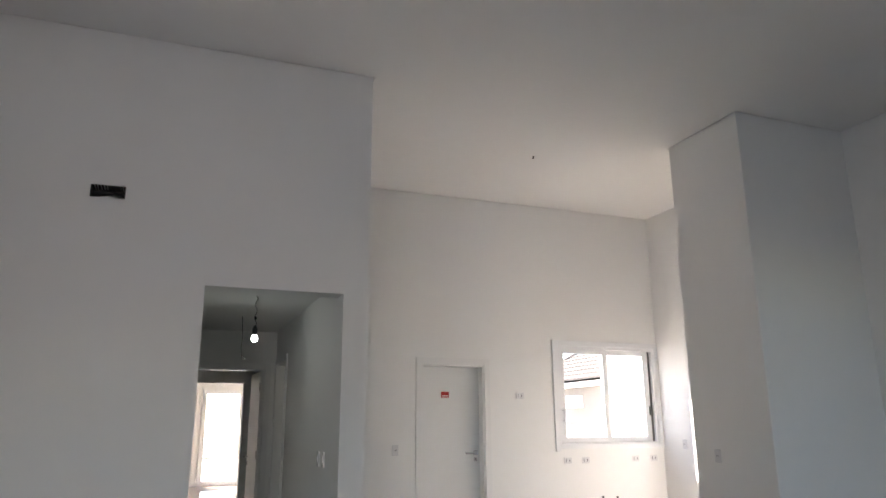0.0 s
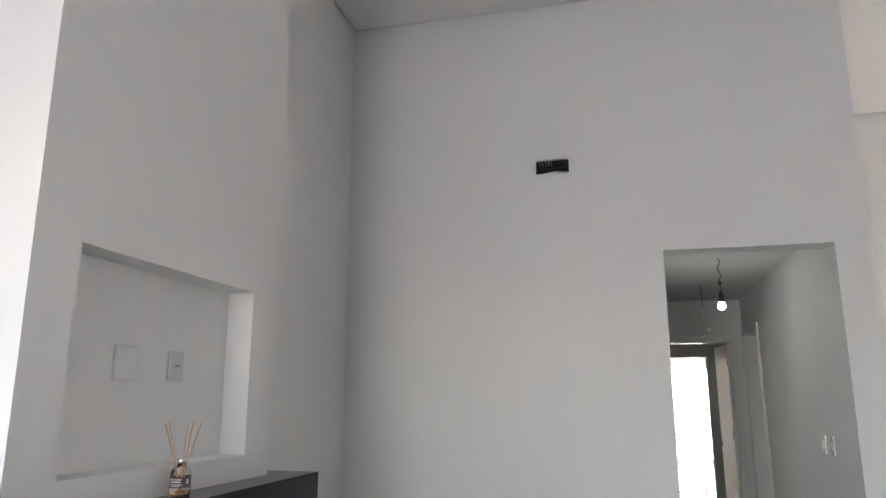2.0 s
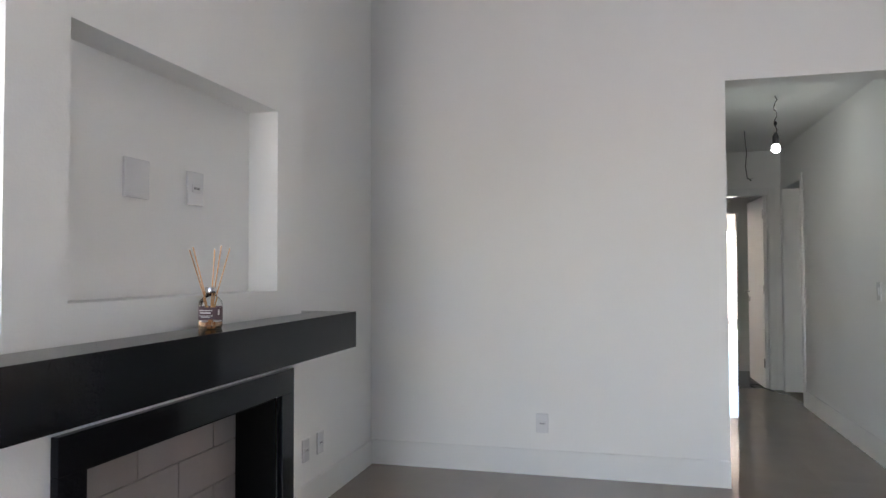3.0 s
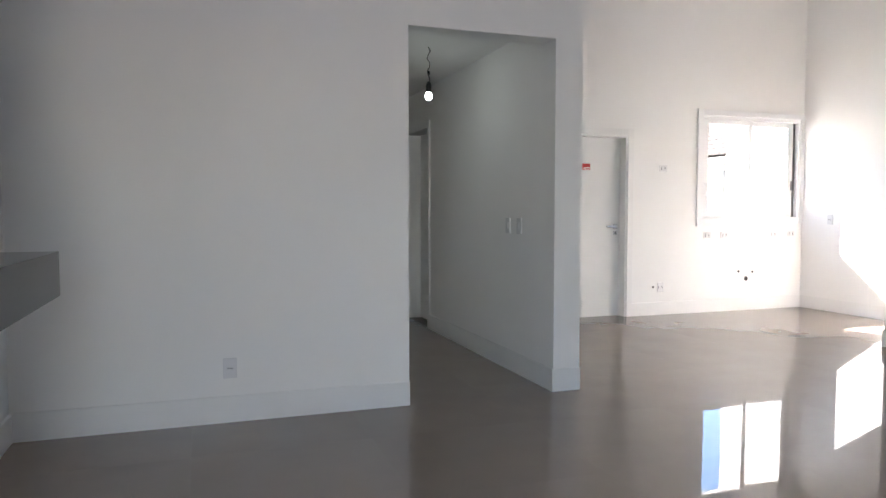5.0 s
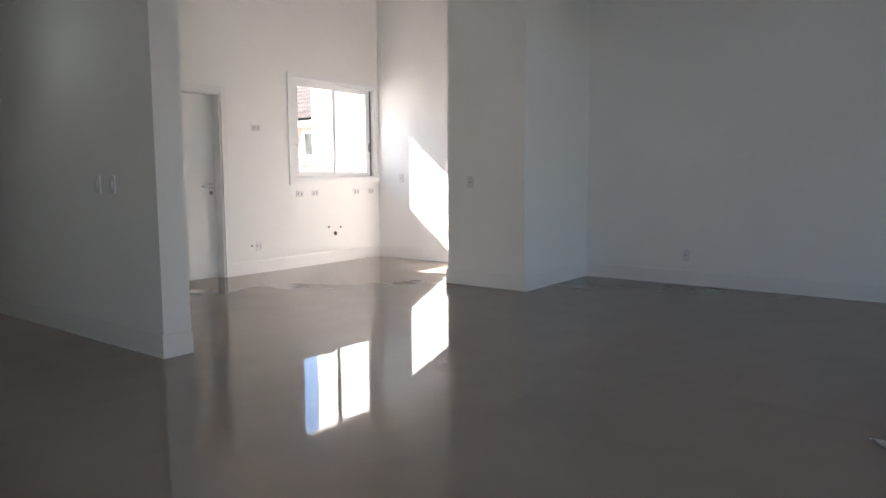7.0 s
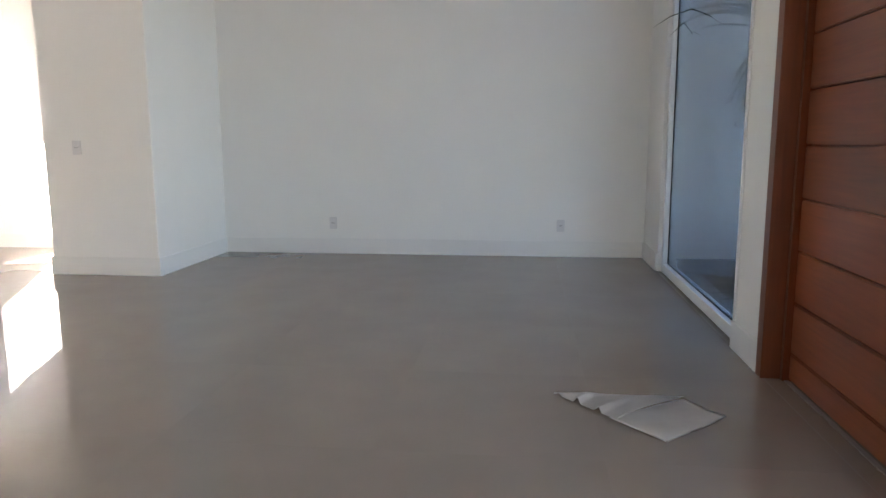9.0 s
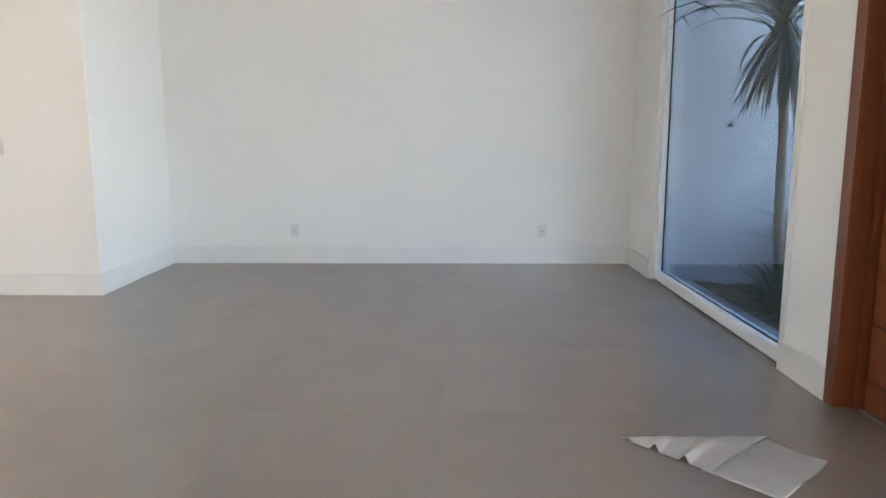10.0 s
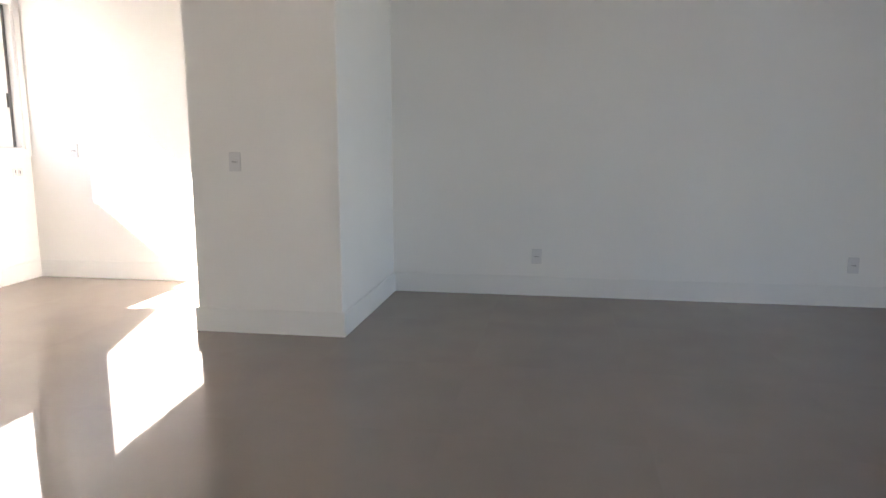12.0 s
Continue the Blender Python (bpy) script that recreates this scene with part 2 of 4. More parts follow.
def lathe(bm, profile, segments=24, centre=(0, 0)):
    rings = []
    for r, z in profile:
        rings.append([bm.verts.new((centre[0] + r * math.cos(2 * math.pi * i / segments), centre[1] + r * math.sin(2 * math.pi * i / segments), z))
                      for i in range(segments)])
    for a, b in zip(rings, rings[1:]):
        for i in range(segments):
            bm.faces.new((a[i], a[(i + 1) % segments], b[(i + 1) % segments], b[i]))
    bm.faces.new(rings[0][::-1])
    bm.faces.new(rings[-1])
    return bm


def tube(bm, points, radius, sides=8):
    rings = []
    for i, p in enumerate(points):
        p = Vector(p)
        way = (Vector(points[min(i + 1, len(points) - 1)]) - Vector(points[max(i - 1, 0)])).normalized()
        side = way.cross(Vector((0.31, 0.17, 0.93)))
        if side.length < 0.05:
            side = way.cross(Vector((1, 0, 0)))
        side.normalize()
        up = side.cross(way)
        r = radius[i] if isinstance(radius, (list, tuple)) else radius
        rings.append([bm.verts.new(p + r * (math.cos(2 * math.pi * k / sides) * side + math.sin(2 * math.pi * k / sides) * up)) for k in range(sides)])
    for a, b in zip(rings, rings[1:]):
        for k in range(sides):
            bm.faces.new((a[k], a[(k + 1) % sides], b[(k + 1) % sides], b[k]))
    bm.faces.new(rings[0][::-1])
    bm.faces.new(rings[-1])
    return bm


def mesh_of(name, bm, mat, smooth=False):
    bmesh.ops.recalc_face_normals(bm, faces=list(bm.faces))
    me = bpy.data.meshes.new(name)
    if smooth:
        for f in bm.faces:
            f.smooth = True
    bm.to_mesh(me)
    bm.free()
    me.materials.append(mat)
    return me


def part(name, bm, mat, parent, label="", smooth=False):
    ob = new(name, mesh_of(name, bm, mat, smooth))
    ob.parent = parent
    if label:
        tagged(ob, label)
    return ob


def single(name, bm, mat, label, category, m=None, kind="", group="", smooth=False):
    ob = new(name, mesh_of(name, bm, mat, smooth))
    if m is not None:
        ob.matrix_basis = m
    return tagged(ob, label, category, group, kind)


def thing(name, label, category, m=None, kind="", group=""):
    ob = new(name)
    ob.empty_display_size = 0.1
    if m is not None:
        ob.matrix_basis = m
    return tagged(ob, label, category, group, kind)


# ---- the large structure ----
H = 4.26          # high ceiling
TOP = 4.5
T = 0.2
WX, EX, KEX = -2.215, 6.0, 6.08   # west wall, east wall, kitchen east wall
KY, SY, BY = 2.765, -4.82, -6.7   # kitchen back wall, entrance wall, garden wall of the living room
CH = 2.52         # corridor ceiling
HX0, HX1, HZ0, HZ1 = -0.820, -0.590, 2.968, 3.069   # duct hole

single("wall_north", boxes(
    (WX - T, HX0, 0, T, 0, TOP), (HX1, 0, 0, T, 0, TOP), (HX0, HX1, 0, T, 0, HZ0), (HX0, HX1, 0, T, HZ1, TOP),
    (HX0, HX1, 0.14, T, HZ0, HZ1), (0, 1.025, 0, T, 2.38, TOP), (1.025, 1.225, 0, T, 0, TOP)),
    WALL, "tall white painted wall with corridor opening and duct hole", "wall", kind="structure")
single("wall_corridor", boxes(
    (1.025, 1.225, T, 2.76, 0, TOP), (1.025, 1.225, 2.76, 3.52, 2.1, TOP), (1.025, 1.225, 3.52, 3.62, 0, TOP)),
    WALL, "white painted corridor wall with a side doorway", "wall", kind="structure")
single("wall_corridor_west", boxes((-0.2, 0.0, T, 3.62, 0, 2.8)), WALL, "white painted corridor side wall", "wall", kind="structure")
single("wall_corridor_end", boxes((0.9, 1.225, 3.62, 3.74, 0, 2.8), (-0.2, 0.06, 3.62, 3.74, 0, 2.8), (0.06, 0.9, 3.62, 3.74, 2.06, 2.8)),
       WALL, "white wall with doorway at the corridor end", "wall", kind="structure")
single("corridor_ceiling", boxes((-0.2, 1.1, T, 3.8, CH, CH + 0.1)), CEIL, "low white plaster corridor ceiling", "ceiling", kind="structure")

# kitchen back wall with door and window openings
DX0, DX1, DZ = 2.635, 3.452, 2.105
VX0, VX1, VZ0, VZ1 = 4.47, 6.04, 1.115, 2.41
single("wall_kitchen", boxes(
    (1.225, DX0, KY, KY + T, 0, TOP), (DX0, DX1, KY, KY + T, DZ, TOP), (DX1, VX0, KY, KY + T, 0, TOP),
    # the 2.335 box is an unseen outer head, added to trim the sun patch
    (VX0, VX1, KY, KY + T, 0, VZ0), (VX0, VX1, KY, KY + T, VZ1, TOP), (VX0, VX1, KY + 0.12, KY + T, 2.335, VZ1), (VX1, KEX + T, KY, KY + T, 0, TOP)),
    WALL, "tall white painted kitchen wall with door and window", "wall", kind="structure")
single("wall_kitchen_east", boxes((KEX, KEX + T, 0.3, KY, 0, TOP)), WALL, "tall white painted kitchen side wall with sunlight", "wall", kind="structure")
pier = bmesh.new()
box(pier, 4.634, KEX + 0.1, -0.548, 0.424, 0, TOP)
bmesh.ops.bevel(pier, geom=[e for e in pier.edges if abs(e.verts[0].co.z - e.verts[1].co.z) > 1 and e.verts[0].co.x < 5 and e.verts[0].co.y < 0],
                offset=0.006, segments=3, affect="EDGES", profile=0.5)
single("wall_pier", pier, WALL, "tall white painted wall pier between kitchen and living room", "wall", kind="structure")
single("wall_east", boxes((EX, EX + T, SY - T, -0.548, 0, TOP)), WALL, "tall white painted living room wall", "wall", kind="structure")

# entrance wall: fixed glass and wooden door
GX0, GX1, GZ = 3.0, 5.27, 3.1
PX0, PX1, PZ = 1.05, 2.52, 2.62
single("wall_south", boxes(
    (GX1, EX, SY - T, SY, 0, TOP), (GX0, GX1, SY - T, SY, GZ, TOP), (PX1, GX0, SY - T, SY, 0, TOP),
    (PX0, PX1, SY - T, SY, PZ, TOP), (0.85, PX0, SY - T, SY, 0, TOP)),
    WALL, "tall white painted entrance wall with glass and door", "wall", kind="structure")
single("wall_entrance_return", boxes((0.85, 1.05, BY, SY - T, 0, TOP)), WALL, "white painted return wall behind the entrance", "wall", kind="structure")
single("wall_garden", boxes((WX - T, -2.1, BY - T, BY, 0, TOP), (-2.1, -1.0, BY - T, BY, 2.3, TOP), (-1.0, 1.05, BY - T, BY, 0, TOP)),
       WALL, "white wall with a garden opening", "wall", kind="structure")
single("wall_west", boxes((WX - T, WX, -4.5, 0, 0, TOP), (WX - T, WX, -5.4, -4.5, 2.45, TOP), (WX - T, WX, BY, -5.4, 0, TOP)),
       WALL, "tall white painted west wall with a garden opening", "wall", kind="structure")

# added wall out of view, keeps direct sun from entering the west opening
single("wall_sun_blocker", boxes((WX - T - 4.0, WX - T, -3.78, -3.58, -0.2, TOP)), WALL, "unseen white outer wall added to block sun from the west opening", "wall", kind="structure")

# chimney breast with niche and firebox
CX, CY0, CY1 = -1.85, -3.19, -1.785
NY0, NY1, NZ0, NZ1, NX = -3.01, -1.989, 1.192, 1.87, -1.97
FY0, FY1, FZ0, FZ1, FX = -2.965, -1.985, 0.360, 0.800, -2.03
single("chimney_breast", boxes(
    (WX, NX - 0.1, CY0, CY1, 0, TOP), (NX - 0.1, CX, CY0, NY0, 0, TOP), (NX - 0.1, CX, NY1, CY1, 0, TOP),
    (NX - 0.1, NX, NY0, NY1, NZ0, NZ1), (NX - 0.1, CX, NY0, NY1, NZ1, TOP), (NX - 0.1, CX, NY0, NY1, FZ1, NZ0),
    (NX - 0.1, CX, NY0, NY1, 0, FZ0), (NX - 0.1, CX, NY0, FY0, FZ0, FZ1), (NX - 0.1, CX, FY1, NY1, FZ0, FZ1)),
    WALL, "white painted chimney breast with recessed niche", "chimney", kind="structure")

G = 0.016
single("ceiling", boxes(
    (WX - T, 1.05, BY - T, SY, H + 0.06, TOP + 0.1), (WX - T, KEX + T, SY - 0.05, KY + T, H + 0.06, TOP + 0.1),
    (WX + G, 0.85 - G, BY + G, SY, H, H + 0.06), (WX + G, 4.634 - G, SY + G, -G, H, H + 0.06), (1.225 + G, 4.634 - G, -G, KY - G, H, H + 0.06),
    (4.634 - G, EX - G, SY + G, -0.548 - G, H, H + 0.06), (4.634 - G, KEX - G, 0.424 + G, KY - G, H, H + 0.06)),
    CEIL, "high flat white plaster ceiling with shadow gap", "ceiling", kind="structure")


def skirting(x0, x1, y0, y1, name="baseboard"):
    bm = box(bmesh.new(), x0, x1, y0, y1, 0, 0.155)
    bmesh.ops.bevel(bm, geom=[e for e in bm.edges if min(v.co.z for v in e.verts) > 0.1], offset=0.004, segments=2, affect="EDGES")
    return single(name, bm, TRIM, "tall white lacquered baseboard along the wall", "baseboard", kind="structure")


B = 0.016
skirting(WX, -0.0, -B, 0)
skirting(1.025 - B, 1.224, -B, 0)
skirting(1.025 - B, 1.025, 0, 2.68)
skirting(1.225, 1.225 + B, 0.5, KY)
skirting(1.225 + B, 2.56, KY - B, KY)
skirting(3.529, KEX, KY - B, KY)
skirting(KEX - B, KEX, 0.424, KY - B)
skirting(4.634 - B, 4.634, -0.548 - B, 0.424 + B)
skirting(4.634, EX, -0.548 - B, -0.548)
skirting(EX - B, EX, SY, -0.548 - B)
skirting(GX1 + 0.03, EX - B, SY, SY + B)
skirting(PX1, GX0 - 0.03, SY, SY + B)
skirting(WX, WX + B, CY1, -B)
skirting(WX, WX + B, -4.48, CY0)
skirting(0.85 - B, 0.85, BY, SY - T)


# ---- living room ----
def opening_hole():
    t = thing("duct_hole", "rough dark rectangular duct hole cut in the wall", "hole", pose((HX0 + HX1) / 2, 0, (HZ0 + HZ1) / 2))
    w, h = (HX1 - HX0) / 2, (HZ1 - HZ0) / 2
    part("cavity", boxes((-w, w, 0.132, 0.139, -h, h)), HOLE, t)
    rnd = random.Random(4)
    lining, plaster = bmesh.new(), bmesh.new()
    for side in range(4):
        for k in range(11):
            a = -1 + 2 * (k + 0.5) / 11
            r = 0.003 + 0.006 * rnd.random()
            x, z = ((a * w, h), (a * w, -h), (w, a * h), (-w, a * h))[side]
            box(lining, x - r * 1.5, x + r * 1.5, 0.012, 0.125, z - r, z + r)
    for k in range(24):     # broken plaster lip, thickest in the middle of the lower edge
        a = -1 + 2 * (k + 0.5) / 24
        low = 0.013 * max(0.0, 1 - abs(a - 0.1) * 1.5) + 0.004 * rnd.random()
        box(plaster, a * w - 0.006, a * w + 0.006, 0.0, 0.02 + 0.01 * rnd.random(), -h - 0.004, -h + low)
        box(plaster, a * w - 0.006, a * w + 0.006, 0.0, 0.015, h - 0.002 - 0.005 * rnd.random() * (1 - a) / 2, h + 0.003)
    part("torn_edge", lining, HOLE, t)
    tagged(part("plaster_lip", plaster, WALL, t), kind="stuff")
    chips = bmesh.new()
    for k in range(14):
        x, z, q = rnd.uniform(0.2, 0.95) * w, rnd.uniform(-0.9, -0.3) * h, rnd.uniform(0.003, 0.008)
        box(chips, x - q * 1.6, x + q * 1.6, 0.05, 0.08 + q, z - q * 0.5, z + q * 0.5)
    part("broken_brick", chips, CONCRETE, t)
    part("duct_sleeve", tube(bmesh.new(), [(-w * 0.9, 0.06, -0.01), (0, 0.05, 0.005), (w * 0.9, 0.06, -0.012)], 0.017, 10), BLACK, t, smooth=True)
    return t


opening_hole()


def wall_plate(kind, m, label, w=0.076, h=0.118, group="wall plates"):
    t = thing("wall_outlet" if kind in ("socket", "side_socket") else "light_switch" if kind == "switch" else "blank_plate", label,
              {"socket": "outlet", "side_socket": "outlet", "switch": "switch"}.get(kind, "cover plate"), m, group=group)
    part("plate", soft(boxes((-w / 2, w / 2, -0.009, 0.0, -h / 2, h / 2)), 0.003), PLATE, t)
    if kind == "socket":
        part("socket_insert", soft(boxes((-0.022, 0.022, -0.0125, -0.008, -0.014, 0.014)), 0.002), PLATE, t)
        for x in (-0.011, 0.0, 0.011):
            part("socket_pin_hole", boxes((x - 0.003, x + 0.003, -0.0135, -0.012, -0.004, 0.004)), INSERT, t)
    elif kind == "side_socket":
        part("socket_insert", soft(boxes((0.004, 0.034, -0.0125, -0.008, -0.024, 0.024)), 0.002), PLATE, t)
        part("socket_recess", boxes((-0.03, -0.024, -0.0105, -0.008, -0.02, 0.02)), INSERT, t)
        part("socket_recess", boxes((0.015, 0.024, -0.0135, -0.012, -0.014, 0.014)), INSERT, t)
    elif kind == "switch":
        part("rocker", soft(boxes((-0.014, 0.014, -0.015, -0.008, -0.026, 0.026)), 0.002), PLATE, t)
    return t


FW, FE, FS = 0, -90, 90     # plates that face the camera's south side, west and east
wall_plate("socket", pose(-1.088, 0, 0.317), "white double socket low on the living room wall")
wall_plate("socket", pose(WX, -0.99, 0.327, 0, 0, FS), "white socket beside the chimney breast", group="chimney side outlets")
wall_plate("socket", pose(WX, -0.81, 0.327, 0, 0, FS), "white socket beside the chimney breast", group="chimney side outlets")
wall_plate("blank", pose(NX, -2.63, 1.538, 0, 0, FS), "large white blank cover plate in the niche", 0.108, 0.116)
wall_plate("socket", pose(NX, -2.343, 1.54, 0, 0, FS), "white socket plate in the chimney niche", 0.088, 0.11)
wall_plate("socket", pose(4.634, 0.124, 1.095, 0, 0, FE), "white switch and socket plate on the pier")
wall_plate("socket", pose(EX, -1.705, 0.313, 0, 0, FE), "white socket low on the living room east wall", group="east wall outlets")
wall_plate("socket", pose(EX, -4.01, 0.308, 0, 0, FE), "white socket low on the living room east wall", group="east wall outlets")
wall_plate("switch", pose(1.025, 0.745, 1.12, 0, 0, FE), "white rocker switch on the corridor wall", group="corridor switches")
wall_plate("switch", pose(1.025, 0.545, 1.12, 0, 0, FE), "white rocker switch on the corridor wall", group="corridor switches")

# mantel, fire surround, firebox
mantel = thing("mantel_shelf", "thick black polished granite mantel shelf on the chimney breast", "mantel", pose(CX, 0, 0.947))
part("front_slab", soft(boxes((0.148, 0.168, -3.365, -1.612, 0, 0.148)), 0.0015), GRANITE, mantel)
part("top_slab", boxes((0, 0.1485, -3.365, -1.612, 0.128, 0.1475)), GRANITE, mantel)
part("bottom_slab", boxes((0, 0.148, -3.345, -1.632, 0.0, 0.02)), GRANITE, mantel)
# the shelf wraps round the breast on both sides
for a, b_ in ((CY1, -1.612), (-3.365, CY0)):
    part("side_return", soft(boxes((WX - CX, -0.0005, a + 0.001, b_ - 0.001, 0, 0.148)), 0.0015), GRANITE, mantel)
    part("end_slab", boxes((0, 0.148, b_ - 0.02 if a == CY1 else a, b_ if a == CY1 else a + 0.02, 0.0, 0.128)), GRANITE, mantel)
surround = thing("fire_surround", "black polished granite surround of the fireplace opening", "fireplace", pose(CX, 0, 0))
part("top_slab", soft(boxes((0.0, 0.022, -3.055, -1.89, FZ1, 0.892)), 0.002), GRANITE, surround)
part("bottom_slab", soft(boxes((0.0, 0.022, -3.055, -1.89, 0.285, FZ0)), 0.002), GRANITE, surround)
part("side_slab", soft(boxes((0.0, 0.022, -3.055, FY0, FZ0, FZ1)), 0.002), GRANITE, surround)
part("side_slab", soft(boxes((0.0, 0.022, FY1, -1.89, FZ0, FZ1)), 0.002), GRANITE, surround)
firebox = thing("firebox", "open firebox with pale fire bricks and black sides", "fireplace", pose(FX, 0, FZ0))
hh = FZ1 - FZ0
part("side_plate", boxes((0.0, 0.178, FY1 - 0.012, FY1 - 0.002, 0.002, hh - 0.002)), SOOT, firebox)
part("side_plate", boxes((0.0, 0.178, FY0 + 0.002, FY0 + 0.012, 0.002, hh - 0.002)), SOOT, firebox)
part("hearth_plate", boxes((0.0, 0.18, FY0 + 0.013, FY1 - 0.013, 0.001, 0.012)), GRANITE, firebox)
part("top_plate", boxes((0.0, 0.178, FY0 + 0.013, FY1 - 0.013, hh - 0.012, hh - 0.002)), SOOT, firebox)
part("mortar_back", boxes((-0.008, 0.008, FY0 + 0.013, FY1 - 0.013, 0.013, hh - 0.013)), MORTAR, firebox)
for row in range(3):
    z0 = 0.016 + row * 0.132
    y = FY0 + 0.016 - (0.2 if row % 2 else 0)
    while y < FY1 - 0.03:
        a, b_ = max(y, FY0 + 0.016), min(y + 0.396, FY1 - 0.016)
        if b_ - a > 0.02:
            part("fire_brick", boxes((0.006, 0.016, a, b_, z0, min(z0 + 0.127, hh - 0.016))), FIREBRICK, firebox)
        y += 0.402


def reed_diffuser(m):
    t = thing("reed_diffuser", "clear glass reed diffuser bottle with plum label", "diffuser", m)
    part("bottle", lathe(bmesh.new(), [(0.028, 0.0), (0.031, 0.004), (0.031, 0.062), (0.029, 0.072), (0.020, 0.083), (0.013, 0.088), (0.012, 0.096)], 28),
         BOTTLEGLASS, t, smooth=True)
    part("perfume", lathe(bmesh.new(), [(0.026, 0.004), (0.0285, 0.007), (0.0285, 0.017), (0.0283, 0.0175)], 24), PERFUME, t, smooth=True)
    part("collar", lathe(bmesh.new(), [(0.0145, 0.094), (0.0150, 0.097), (0.0150, 0.107), (0.0135, 0.109)], 24), CHROME, t, "silver metal collar", smooth=True)
    label = bmesh.new()
    for r in (0.0314,):
        rows = [[label.verts.new((r * math.cos(a), r * math.sin(a), z)) for a in [radians(-260 + 12.857 * k) for k in range(29)]] for z in (0.024, 0.056)]
        for k in range(28):
            label.faces.new((rows[0][k], rows[0][k + 1], rows[1][k + 1], rows[1][k]))
    lab = part("label", label, LABEL, t, "plum paper label with pale print")
    bars = bmesh.new()
    for z0, z1, a0, a1 in ((0.047, 0.049, -60, 10), (0.040, 0.043, -55, 5), (0.033, 0.0345, -62, 12), (0.0295, 0.0308, -50, 0), (0.036, 0.050, 38, 48)):
        n = max(2, int((a1 - a0) / 8))
        rr = [[bars.verts.new((0.0318 * math.cos(radians(a0 + (a1 - a0) * k / n)), 0.0318 * math.sin(radians(a0 + (a1 - a0) * k / n)), z)) for k in range(n + 1)] for z in (z0, z1)]
        for k in range(n):
            bars.faces.new((rr[0][k], rr[0][k + 1], rr[1][k + 1], rr[1][k]))
    part("print", bars, PAPER, lab)
    for a, lean, ln in ((270, 17, 0.205), (281, 14, 0.21), (94, 3, 0.198), (88, 8, 0.21), (99, 15, 0.208)):
        d = Vector((math.cos(radians(a)) * math.sin(radians(lean)), math.sin(radians(a)) * math.sin(radians(lean)), math.cos(radians(lean))))
        base = Vector((0, 0, 0.012)) - 0.02 * Vector((d.x, d.y, 0))
        part("reed", tube(bmesh.new(), [base, base + d * ln], 0.0016, 6), REED, t)
    return t


reed_diffuser(pose(-1.80, -2.502, 1.0955, 0, 0, -60) @ Matrix.Scale(1.13, 4))


# cloth on the floor
def cloth():
    """A flat lower sheet, and the end of the cloth folded back over it in waves."""
    tip, front, side, turn = Vector((2.105, -3.81, 0)), Vector((1.64, -4.214, 0)), Vector((1.90, -4.50, 0)), Vector((2.115, -4.375, 0))
    mid = tip.lerp(front, 0.60)
    bm = bmesh.new()

    def sheet(n, k, place):
        g = [[bm.verts.new(place(i / n, j / k)) for j in range(k + 1)] for i in range(n + 1)]
        for i in range(n):
            for j in range(k):
                bm.faces.new((g[i][j], g[i + 1][j], g[i + 1][j + 1], g[i][j + 1]))

    def lower(u, v):
        a = mid.lerp(tip, 0.12).lerp(turn, v)
        b = front.lerp(side, v)
        p = a.lerp(b, u)
        lift = 0.012 * max(0.0, v - 0.75) * max(0.0, u - 0.6) * 10
        return p + Vector((0, 0, 0.004 + lift + 0.0035 * (0.5 + noise.noise(Vector((u * 5, v * 4, 1)))) * (1 - abs(2 * v - 1) ** 4)))

    def upper(u, v):
        near, far = tip.lerp(mid, u), tip.lerp(turn, u)
        p = near.lerp(far, v)
        wave = math.sin(u * 19.0 + 0.6 + 1.5 * v)
        edge = (1 - v) ** 1.2
        rise = 0.008 + 0.026 * max(0.0, wave) * edge * min(1.0, u * 5) + 0.020 * math.sin(math.pi * v) * min(1.0, u * 3) * (1.15 - u)
        rise += 0.006 * v + 0.004 * noise.noise(Vector((u * 6, v * 5, 3)))
        p += Vector((-0.62, -0.5, 0)).normalized() * 0.010 * math.sin(u * 19.0 + 2.0) * edge * min(1.0, u * 4)
        return p + Vector((0, 0, max(0.008, rise)))

    sheet(26, 22, lower)
    sheet(44, 22, upper)
    bmesh.ops.solidify(bm, geom=list(bm.faces), thickness=0.003)
    return single("floor_cloth", bm, CLOTH, "crumpled white cotton cleaning cloth lying on the floor", "cloth", smooth=True)


cloth()

# fixed glass beside the entrance door
gl = thing("window_2", "tall fixed glass panel in a white frame", "window", pose(0, SY, 0), kind="structure")
fy0, fy1 = -0.125, -0.035
for r in ((GX0 - 0.03, GX0 + 0.05, fy0, fy1, 0, GZ), (GX1 - 0.05, GX1 + 0.03, fy0, fy1, 0, GZ), (GX0 + 0.05, GX1 - 0.05, fy0, fy1, 0, 0.075), (GX0 + 0.05, GX1 - 0.05, fy0, fy1, GZ - 0.06, GZ)):
    part("frame_bar", soft(boxes(r), 0.003), UPVC, gl)
for r in ((GX0 + 0.05, GX0 + 0.055, -0.086, -0.074, 0.075, GZ - 0.06), (GX1 - 0.055, GX1 - 0.05, -0.086, -0.074, 0.075, GZ - 0.06), (GX0 + 0.055, GX1 - 0.055, -0.086, -0.074, 0.075, 0.080)):
    part("gasket", boxes(r), RUBBER, gl)
pane = part("pane", boxes((GX0 + 0.055, GX1 - 0.055, -0.086, -0.078, 0.08, GZ - 0.06)), TINTED, gl)
pane.visible_shadow = False
for x0, x1 in ((GX0 - 0.062, GX0 - 0.03),):
    part("edge_trim", soft(boxes((x0, x1, -0.012, 0.010, 0.156, GZ)), 0.003), TRIM, gl)

